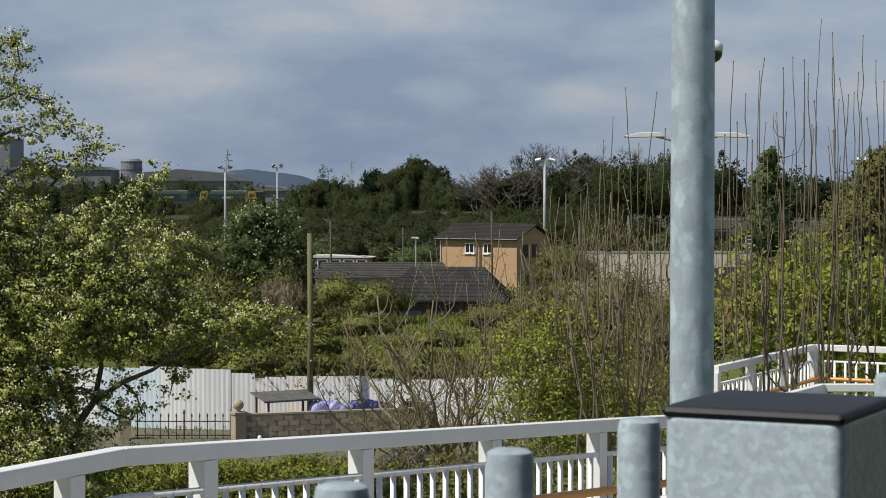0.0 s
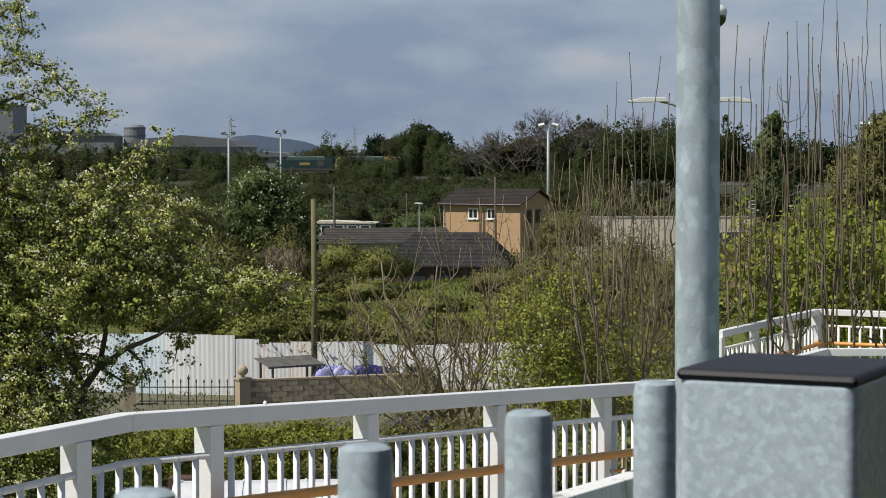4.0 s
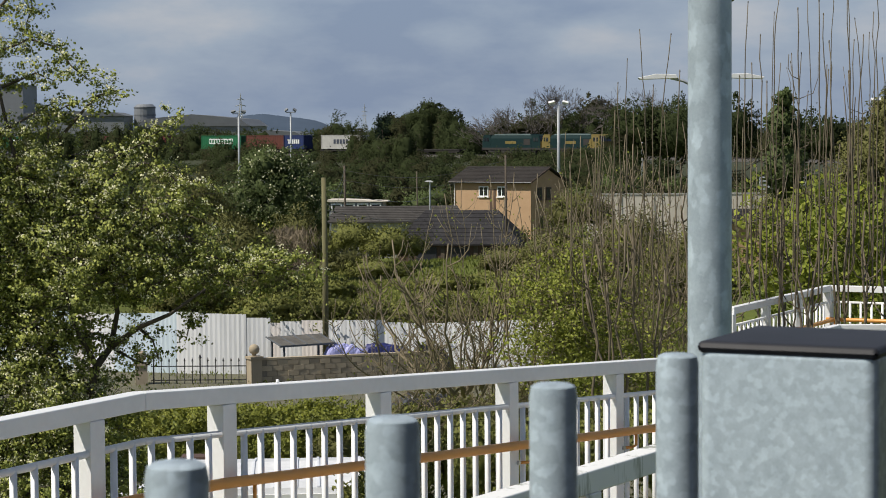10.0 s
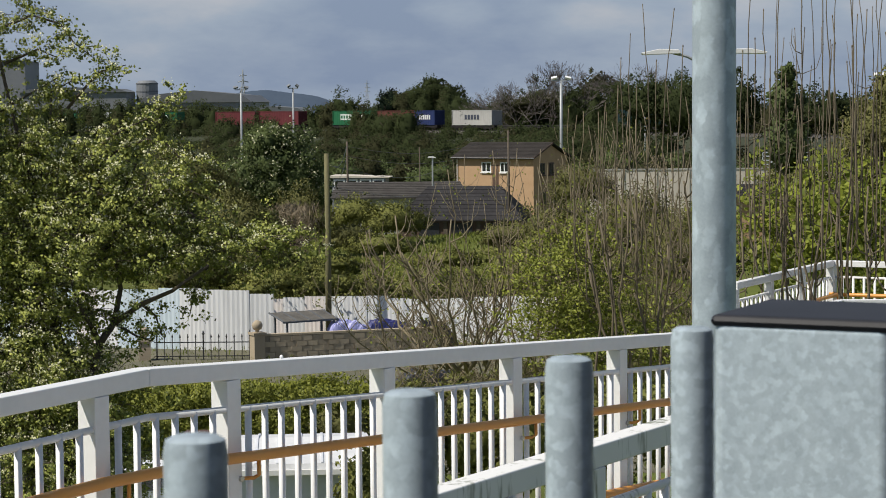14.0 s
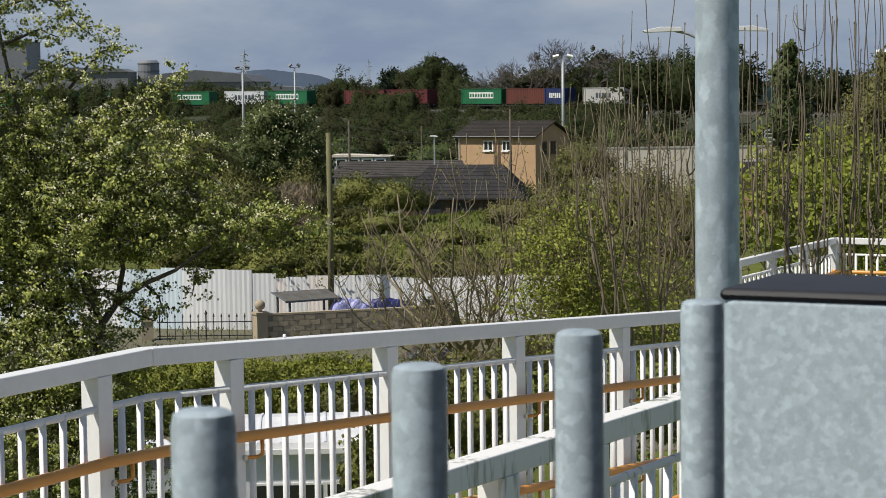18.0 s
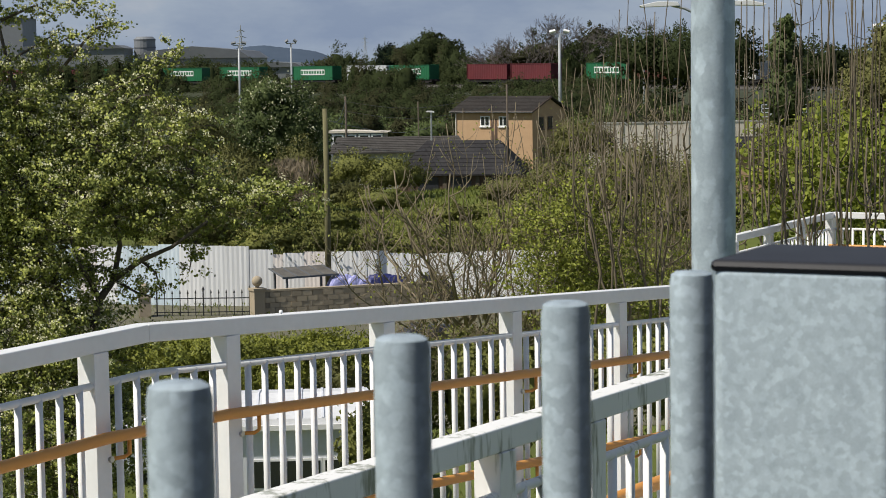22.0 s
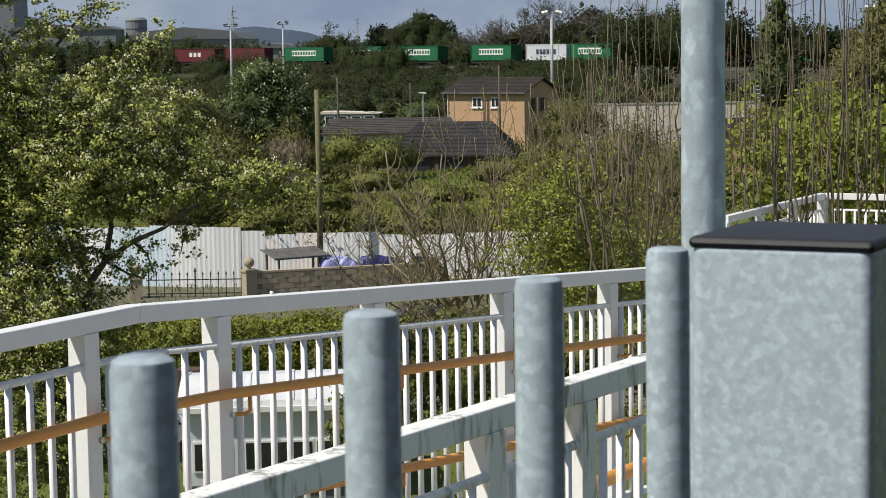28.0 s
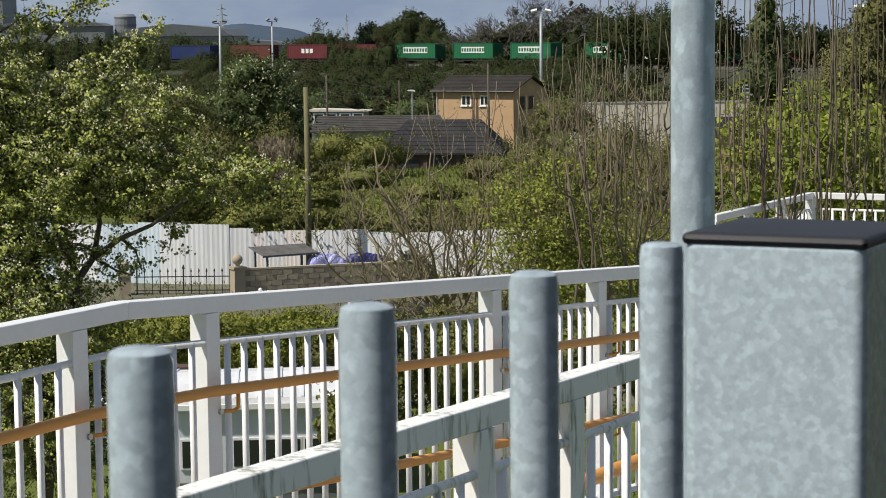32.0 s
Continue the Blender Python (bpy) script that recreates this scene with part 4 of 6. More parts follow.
def heap(name, label, cat, at, rx, ry, h, material, seed, crumple=0.11):
    """A sheet thrown over a stack: sagging between its high points and sharply creased."""
    r = np.random.default_rng(seed)
    n = 30
    b = Build()
    ph = r.uniform(0, 6.3, 4)
    for j in range(n):
        for i in range(n):
            x, y = (i / (n - 1) - 0.5) * 2, (j / (n - 1) - 0.5) * 2
            e = max(0.0, 1 - max(abs(x), abs(y)) ** 4)
            fold = abs(math.sin(x * 3.1 + y * 2.2 + ph[0])) * 0.5 + abs(math.sin(x * 6.7 - y * 4.0 + ph[1])) * 0.35 + abs(math.sin(x * 12.1 + y * 9.0 + ph[2])) * 0.2
            b.v.append((x * rx, y * ry, h * e * (0.93 - 0.12 * x) + (crumple * (fold - 0.5) + r.normal() * 0.014 if e > 0.05 else 0)))
    b.f = [(j * n + i, j * n + i + 1, (j + 1) * n + i + 1, (j + 1) * n + i) for j in range(n - 1) for i in range(n - 1)]
    t = tagged(part(name, b.mesh(name, M[material]), None), label, cat)
    t.matrix_basis = pose(*at, 0, 0, 20)
    return t


heap("tarpaulin", "crumpled pale blue tarpaulin over a stack", "tarpaulin", (-4.75, 87.75, GROUND), 1.15, 0.5, 1.28, "tarp", 2, 0.34)
heap("tarpaulin", "crumpled navy tarpaulin over a low stack", "tarpaulin", (-3.05, 88.35, GROUND), 1.35, 0.5, 1.28, "navy", 5, 0.22)
heap("black_cover", "black sheeting over a stack in the yard", "cover", (-1.2, 88.9, GROUND), 1.0, 0.3, 1.2, "cover", 3)
heap("black_cover", "black sheeting over a heap below the hedge", "cover", (-1.0, 72.0, GROUND), 1.5, 0.8, 1.25, "cover", 8)
brush = thing("brush_heap", "heap of cut bare branches on black sheeting", "brushwood", (-0.8, 71.3, GROUND))
rb = np.random.default_rng(33)
for i in range(46):
    a = Vector((rb.uniform(-1.7, 1.9), rb.uniform(-0.6, 0.5), rb.uniform(0.0, 0.7)))
    d = Vector((rb.normal() * 0.9, rb.normal() * 0.35, abs(rb.normal()) * 0.8 + 0.3))
    part("branch", smooth(Build().tube([a, a + d * 0.6 + Vector((rb.normal(), 0, rb.normal())) * 0.08, a + d * 1.1 + Vector((rb.normal(), 0, rb.normal())) * 0.15], [0.022, 0.016, 0.007], 5).mesh("branch", M["twig"])), None, brush)

# ---- caravan below the ramp ----
cv = thing("caravan", "white static caravan with ribbed roof and dark windows", "caravan", (-4.3, 48.4, GROUND), 4)
bevel(part("body", Build().box((-2.0, -2.1, 0.4), (2.0, 2.1, 2.2)), M["van_wall"], cv, "pale blue-grey caravan wall"), 0.05, 2)
part("roof", Build().prism([(-2.2, 2.2), (2.2, 2.2), (2.14, 2.36), (0, 2.62), (-2.14, 2.36)], 4.2, pose(-2.1, 0, 0, 0, 0, -90)), M["van_roof"], cv)
for i in range(9):
    x = -2.0 + i * 0.5
    for s in (-1, 1):
        part("roof_rib", beam(Build(), Vector((x, s * 2.14, 2.385)), Vector((x, 0, 2.645)), Vector((1, 0, 0)), 0.03, 0.04), M["van_wall"], cv)
part("gutter", Build().box((-2.12, -2.28, 2.12), (2.12, -2.205, 2.24)), M["upvc"], cv)
part("skirt", Build().box((-1.9, -2.0, 0), (1.9, 2.0, 0.4)), M["shed_dark"], cv)
for x in (-1.35, -0.2, 0.55, 1.4):
    w = part("window", Build().box((x - 0.42, -2.14, 0.75), (x + 0.42, -2.09, 1.45)), M["upvc"], cv)
    part("pane", Build().box((x - 0.37, -2.15, 0.8), (x + 0.37, -2.142, 1.4)), M["glass"], w)
car = thing("car", "white parked car beyond the caravan", "car", (-8.1, 51.5, GROUND), 20)
bevel(part("body", Build().prism([(-2.0, 0.35), (2.0, 0.35), (2.05, 0.75), (1.3, 0.92), (0.8, 1.42), (-1.3, 1.45), (-2.0, 0.95)], 1.7, pose(0, -0.85, 0)), M["body"], car), 0.06, 2)
part("windows", Build().prism([(-1.5, 0.95), (1.1, 0.95), (0.72, 1.36), (-1.2, 1.38)], 1.74, pose(0, -0.87, 0)), M["glass"], car)
for x in (-1.25, 1.25):
    for y in (-0.8, 0.8):
        wh = part("wheel", Build().tube([(x, y - 0.1, 0.32), (x, y + 0.1, 0.32)], 0.32, 16), M["rubber"], car)
bx = tagged(part("crate", Build().box((-0.35, -0.3, 0), (0.35, 0.3, 1.9)), M["brown"]), "tall brown timber crate", "crate")
bx.location = (-6.9, 54, GROUND)

# ---- the buff brick house ----
HX, HY = Vector((0.85, -0.53, 0)).normalized(), Vector((0.53, 0.85, 0)).normalized()
HL, HW, HH = 8.5, 6.4, 5.45
hm = Matrix(((HX.x, HY.x, 0, -0.30), (HX.y, HY.y, 0, 200.0), (0, 0, 1, GROUND), (0, 0, 0, 1)))
house = thing("house", "two-storey buff brick house with brown tiled roof", "house")
house.matrix_basis = hm
part("front_wall", Build().box((0, 0, 0), (HL, 0.3, HH)), M["brick"], house)
part("back_wall", Build().box((0, HW - 0.3, 0), (HL, HW, HH)), M["brick"], house)
RH = 1.2
for x in (0.0, HL - 0.3):
    part("gable_wall", Build().add([(x, 0.3, 0), (x, HW - 0.3, 0), (x, HW - 0.3, HH), (x, HW / 2, HH + RH * 0.93), (x, 0.3, HH), (x + 0.3, 0.3, 0), (x + 0.3, HW - 0.3, 0), (x + 0.3, HW - 0.3, HH), (x + 0.3, HW / 2, HH + RH * 0.93), (x + 0.3, 0.3, HH)],
         [(0, 4, 3, 2, 1), (5, 6, 7, 8, 9), (0, 1, 6, 5), (1, 2, 7, 6), (2, 3, 8, 7), (3, 4, 9, 8), (4, 0, 5, 9)]), M["brick"], house)
roof = part("roof", Build().add([(-0.35, -0.4, HH - 0.15), (HL + 0.3, -0.4, HH - 0.15), (HL + 0.3, HW / 2, HH + RH), (-0.35, HW / 2, HH + RH), (HL + 0.3, HW + 0.4, HH - 0.15), (-0.35, HW + 0.4, HH - 0.15),
      (-0.35, -0.4, HH - 0.02), (HL + 0.3, -0.4, HH - 0.02), (HL + 0.3, HW / 2, HH + RH + 0.14), (-0.35, HW / 2, HH + RH + 0.14), (HL + 0.3, HW + 0.4, HH - 0.02), (-0.35, HW + 0.4, HH - 0.02)],
      [(0, 3, 2, 1), (3, 5, 4, 2), (6, 7, 8, 9), (9, 8, 10, 11), (0, 1, 7, 6), (4, 5, 11, 10), (0, 6, 9, 3), (3, 9, 11, 5), (1, 2, 8, 7), (2, 4, 10, 8)]), M["tile"], house)
for i in range(1, 11):
    f = i / 11
    z = HH - 0.02 + (RH + 0.16) * f
    y = -0.4 + (HW / 2 + 0.4) * f
    part("tile_course", Build().box((-0.34, y - 0.02, z - 0.01), (HL + 0.29, y + 0.05, z + 0.035)), M["tile"], roof)
part("fascia", Build().box((-0.34, -0.44, HH - 0.22), (HL + 0.3, -0.402, HH - 0.04)), M["brown"], house)
part("gutter", Build().tube([(-0.36, -0.49, HH - 0.1), (HL + 0.32, -0.49, HH - 0.1)], 0.04, 6), M["shed"], house)
part("barge_board", Build().add([(HL + 0.305, -0.42, HH - 0.17), (HL + 0.305, HW / 2, HH + RH - 0.05), (HL + 0.305, HW / 2, HH + RH + 0.13), (HL + 0.305, -0.42, HH - 0.01), (HL + 0.345, -0.42, HH - 0.17), (HL + 0.345, HW / 2, HH + RH - 0.05), (HL + 0.345, HW / 2, HH + RH + 0.13), (HL + 0.345, -0.42, HH - 0.01)],
      [(0, 1, 2, 3), (7, 6, 5, 4), (0, 4, 5, 1), (1, 5, 6, 2), (2, 6, 7, 3), (3, 7, 4, 0)]), M["brown"], house)


def window(parent, m, w, h, paint="upvc"):
    fr = part("window", Build().box((-w / 2, -0.05, 0), (w / 2, 0.08, h), m), M[paint], parent)
    n = 2 if w > 0.9 else 1
    for i in range(n):
        x0 = -w / 2 + 0.1 + i * (w - 0.1) / n
        part("pane", Build().box((x0, -0.06, 0.1), (x0 + (w - 0.1) / n - 0.1, -0.045, h - 0.1), m), M["glass"], fr)
    part("sill", Build().box((-w / 2 - 0.08, -0.14, -0.09), (w / 2 + 0.08, 0.02, -0.005), m), M[paint], fr)
    return fr


for x, w in ((3.35, 1.05), (5.35, 0.95)):
    window(house, pose(x, 0, 3.98), w, 0.98)
    window(house, pose(x, 0, 1.0), w, 1.15)
for x in (4.15, 4.55):
    part("tile_panel", Build().box((x - 0.13, -0.03, 1.6), (x + 0.13, 0.02, 4.7)), M["brown"], house)
for y in (1.6, 3.4):
    window(house, pose(HL, y, 3.7, 0, 0, 90), 1.0, 1.15, "brown")
    window(house, pose(HL, y + 0.3, 1.0, 0, 0, 90), 0.7, 1.15, "brown")
part("drainpipe", Build().tube([(0.12, -0.08, 0), (0.12, -0.08, HH - 0.2)], 0.05, 6), M["upvc"], house)
part("corner_brick", Build().box((HL - 0.02, -0.02, 0), (HL + 0.02, 0.02, HH)), M["brick"], house)


# ---- low slate-roofed building and sheds ----
def hip_house(name, label, at, w, d, eave, ridge, wallmat, roofmat, turn=0.0, hip=2.5):
    t = thing(name, label, "building", at, turn)
    part("wall", Build().box((-w / 2, -d / 2, 0), (w / 2, d / 2, eave)), M[wallmat], t)
    e = 0.35
    b = Build()
    top = [(-w / 2 + hip, 0, ridge), (w / 2 - hip, 0, ridge)]
    low = [(-w / 2 - e, -d / 2 - e, eave), (w / 2 + e, -d / 2 - e, eave), (w / 2 + e, d / 2 + e, eave), (-w / 2 - e, d / 2 + e, eave)]
    b.add(low + top + [(x, y, z - 0.12) for x, y, z in low], [(0, 1, 5, 4), (1, 2, 5), (2, 3, 4, 5), (3, 0, 4), (6, 9, 8, 7), (0, 6, 7, 1), (1, 7, 8, 2), (2, 8, 9, 3), (3, 9, 6, 0)])
    rf = part("roof", b, M[roofmat], t)
    for i in range(1, 9):
        f = i / 9
        z = eave + (ridge - eave) * f
        y = (-d / 2 - e) * (1 - f)
        x0 = (-w / 2 - e) * (1 - f) + (-w / 2 + hip) * f
        part("slate_course", Build().box((x0, y - 0.03, z - 0.02), (-x0, y + 0.05, z + 0.028)), M[roofmat], rf)
    return t


hh = hip_house("stable_block", "low dark slate-roofed building with open front", (0.35, 153, GROUND), 8.6, 6.0, 2.15, 4.45, "brown", "slate", -8, 1.6)
# black slabs on the wall stand in for the shade inside open bays
for x in (-2.2, 0.2, 2.6):
    part("opening", Build().box((x - 0.75, -3.06, 0.1), (x + 0.75, -2.98, 1.9)), M["cover"], hh)
for x in (-3.4, -1.0, 1.4, 3.8):
    part("pillar", Build().box((x - 0.14, -3.1, 0), (x + 0.14, -3.0, 2.05)), M["bark"], hh)
hip_house("low_shed", "long low grey-roofed shed", (-4.9, 168, GROUND), 10.4, 6.0, 3.15, 4.25, "concrete", "old_roof", 2, 0.3)
yw = thing("yard_wall", "long pale rendered yard wall", "wall", (11.0, 176, GROUND), kind="structure")
part("wall", Build().box((0, 0, 0), (22.0, 0.3, 4.75)), M["render"], yw)
part("coping", Build().box((-0.04, -0.05, 4.755), (22.04, 0.35, 4.87)), M["concrete"], yw)
for i in range(1, 8):
    part("pier", Build().box((i * 2.75 - 0.15, -0.06, 0), (i * 2.75 + 0.15, -0.003, 4.7)), M["render"], yw)
hip_house("brick_shed", "small brick shed with a dark low roof", (19.8, 138, GROUND), 6.2, 5.0, 4.25, 5.0, "brick", "slate", 0, 1.6)
st = thing("pallet_stack", "stacked pale grey storage cages", "stack", (28.0, 180, GROUND))
for i in range(5):
    for j in range(5):
        b = Build()
        x, z = i * 0.8 - 1.9, j * 1.25
        for dx in (0, 0.7):
            b.box((x + dx, 0, z), (x + dx + 0.08, 0.08, z + 1.1))
        for dz in (0, 0.35, 0.7, 1.02):
            b.box((x, 0.0, z + dz), (x + 0.78, 0.06, z + dz + 0.09))
        part("cage", b, M["silver"], st)
cabin = thing("site_cabin", "white site cabin with a row of windows", "cabin", (-8.9, 187, GROUND), -4)
part("wall", Build().box((-2.4, -1.5, 0), (2.4, 1.5, 3.98)), M["shed"], cabin)
part("roof", Build().prism([(-2.55, 3.985), (2.75, 3.985), (2.75, 4.04), (-1.0, 4.2), (-2.55, 4.2)], 3.3, pose(0, -1.65, 0)), M["render"], cabin, "pale sloping roof")
for x in (-1.75, -0.6, 0.6, 1.75):
    w = part("window", Build().box((x - 0.5, -1.54, 2.9), (x + 0.5, -1.49, 3.85)), M["upvc"], cabin)
    part("pane", Build().box((x - 0.36, -1.56, 3.2), (x + 0.36, -1.542, 3.75)), M["glass"], w)


# ---- masts, poles and lamps ----
def flood_mast(at, top, r, tilt, label, head="upvc"):
    t = thing("floodlight_mast", label, "floodlight", at, 0, "floodlight masts")
    h = top - at[2]
    part("mast", smooth(Build().tube([(0, 0, 0), (0, 0, h)], [r * 1.3, r], 8).mesh("mast", M["mast"])), None, t)
    part("crossbar", Build().box((-r * 6, -0.06, h), (r * 6, 0.06, h + 0.12)), M["mast"], t)
    for x in (-r * 5, r * 5):
        part("floodlight", Build().box((-r * 2.2, -0.16, -0.11), (r * 2.2, 0.16, 0.11), pose(x, -0.15, h + 0.35, 35, math.copysign(tilt, x), 0)), M[head], t)


def on_ground(px, py, y):
    p = spot(px, py, y)
    return (p.x, p.y, GROUND), p.z


for px, py, y, r, tl in ((399, 300, 262, 0.13, 12), (491, 298, 262, 0.105, 34), (964, 289, 228, 0.15, -14), (1112, 305, 290, 0.11, 10), (1525, 292, 150, 0.06, 5)):
    at, top = on_ground(px, py, y)
    flood_mast(at, top, r, tl, "grey floodlight mast with twin lamps", "shed" if px < 600 else "upvc")
tl_ = thing("street_lamp", "twin-arm street lamp with flat white heads", "street lamp", (4.79, 41.0, GROUND))
ht = 1.45 + 90 * 41 / F0 - GROUND
part("column", smooth(Build().tube([(0, 0, 0), (0, 0, 3), (0, 0, ht + 0.1)], [0.11, 0.09, 0.06], 10).mesh("column", M["mast"])), None, tl_)
for s in (-1, 1):
    a = part("arm", Build().tube([(0, 0, ht - 0.25), (s * 0.35, 0, ht - 0.08), (s * 0.6, 0, ht - 0.02)], 0.03, 6), M["mast"], tl_)
    hd = Build().prism([(0.45, -0.03), (1.2, -0.05), (1.23, -0.01), (0.9, 0.06), (0.5, 0.05)], 0.3, pose(0, -0.15, ht, 0, 0, 0) if s > 0 else pose(0, 0.15, ht, 0, 0, 180))
    bevel(part("lamp_head", hd, M["body"], tl_, "flat white lamp head"), 0.01)
part("dome_bracket", Build().tube([(0, 0, ht), (0, 0, ht + 1.75), (0.3, 0, ht + 1.8)], 0.04, 6), M["mast"], tl_)
dm = part("dome_camera", smooth(Build().ball((0.5, 0, ht + 1.62), 0.2, 14, 8).mesh("dome_camera", M["glass"])), None, tl_, "dark dome under a white hood")
part("hood", smooth(Build().ball((0.5, 0, ht + 1.72), 0.215, 14, 8, (1, 1, 0.75)).mesh("hood", M["body"])), None, dm)


def wood_pole(px, py, y, r, label, arm=False, material="wood"):
    at, top = on_ground(px, py, y)
    t = thing("utility_pole", label, "pole", at, 0)
    h = top - at[2]
    part("shaft", smooth(Build().tube([(0, 0, 0), (0.03, 0, h * 0.5), (0, 0, h)], [r * 1.2, r * 1.1, r * 0.9], 10).mesh("shaft", M[material])), None, t)
    return Vector((at[0], at[1], top))


p1_ = wood_pole(548, 413, 90, 0.115, "mossy old wooden utility pole")
p2_ = wood_pole(585, 392, 172, 0.085, "tall grey wooden utility pole", material="bark")
p3_ = wood_pole(870, 375, 150, 0.075, "tall grey wooden utility pole", material="bark")
wood_pole(713, 403, 168, 0.05, "thin grey steel pole by the yard", material="bark")
at, top = on_ground(736, 422, 165)
sl = thing("street_lamp", "small grey street lamp", "street lamp", at)
part("column", Build().tube([(0, 0, 0), (0, 0, top - at[2])], [0.09, 0.06], 8), M["mast"], sl)
part("lamp_head", Build().prism([(-0.42, 0.02), (0.22, -0.03), (0.26, 0.02), (0.05, 0.12), (-0.3, 0.11)], 0.26, pose(0, -0.13, top - at[2])), M["upvc"], sl)
cab = thing("overhead_cables", "thin black overhead cables between poles", "cable")
for a, b_, dz in ((p1_, p2_, -0.3), (p1_, p2_, -1.1), (p2_, p3_, -0.4), (p2_, p3_, -1.2), (p1_, Vector((-1.0, 198, -3.6)), -0.5), (p1_, Vector((0, 198, -4.4)), -1.4)):
    pts = [a.lerp(b_, i / 12) + Vector((0, 0, dz - 0.9 * math.sin(math.pi * i / 12))) for i in range(13)]
    part("cable", Build().tube(pts, 0.014, 4), M["iron"], cab)
# ---- plants ----
def stems(name, label, category, base, tips, r0, seed, material="twig", buds=0.0, side=3, droop=0.0, leafmat=None, leaf_size=0.05, n_leaf=0, group="", wob=0.04, base_w=0.16, curve=0.05, reach=1.0, lift=1.9, root=0.3):
    """A clump of upright shoots from about one base to the given tips; each shoot is a part."""
    rng = np.random.default_rng(seed)
    t = thing(name, label, category, (base[0], base[1], base[2]), 0, group)
    lp = []
    o = Vector(base)
    for tip in tips:
        b = Build()
        e = Vector(tip) - o
        s = Vector((rng.normal() * base_w + e.x * root, rng.normal() * base_w + e.y * root, 0))
        L = (e - s).length
        bow = Vector((rng.normal() * curve, rng.normal() * curve, 0)) * L
        n = 9
        pts = []
        for i in range(n + 1):
            f = i / n
            g = 1 - (1 - f) ** lift
            p = Vector((s.x + (e.x - s.x) * g, s.y + (e.y - s.y) * g, e.z * f)) + bow * math.sin(math.pi * f) + Vector((rng.normal(), rng.normal(), 0)) * wob * L * 0.12 * math.sin(math.pi * f)
            pts.append(p)
        r = r0 * rng.uniform(0.65, 1.25)
        b.tube(pts, [r * (1 - 0.58 * i / n) for i in range(n + 1)], 5)
        for k in range(side):
            i = int(rng.integers(2, n))
            q = pts[i].lerp(pts[i - 1], rng.uniform())
            sg = rng.choice((-1, 1))
            ln = L * rng.uniform(0.07, 0.24) * reach
            d1 = Vector((sg * rng.uniform(0.6, 1.1), rng.normal() * 0.4, rng.uniform(0.3, 0.9) - droop)).normalized() * ln * 0.45
            d2 = Vector((sg * rng.uniform(0.05, 0.6), rng.normal() * 0.25, 1.0 - droop)).normalized() * ln * 0.6
            o4 = len(b.v)
            b.tube([q, q + d1 * 0.6, q + d1 + d2 * 0.25, q + d1 + d2], [r * 0.42, r * 0.36, r * 0.3, r * 0.15], 4)
            b.f.append((i * 5, o4, o4 + 1))
            lp += [q + d1, q + d1 + d2]
            if buds:
                o5 = len(b.v)
                b.ball(q + d1 + d2, buds, 5, 4, (0.8, 0.8, 1.7))
                b.f.append((o4 + 12, o5, o5 + 1))
        lp += pts[2:]
        if buds:
            for i in range(4, n + 1):
                o5 = len(b.v)
                b.ball(pts[i], buds * rng.uniform(0.6, 1.1), 5, 4, (0.9, 0.9, 1.5))
                b.f.append((i * 5, o5, o5 + 1))
        part("stem", smooth(b.mesh("stem", M[material])), None, t)
    if leafmat and n_leaf:
        lp = np.array([tuple(p) for p in lp])
        k = rng.integers(0, len(lp), n_leaf)
        part("foliage", leaf_mesh("foliage", lp[k] + rng.normal(size=(n_leaf, 3)) * leaf_size * 1.6, leaf_size, M[leafmat], rng, 0.7), None, t)
    return t


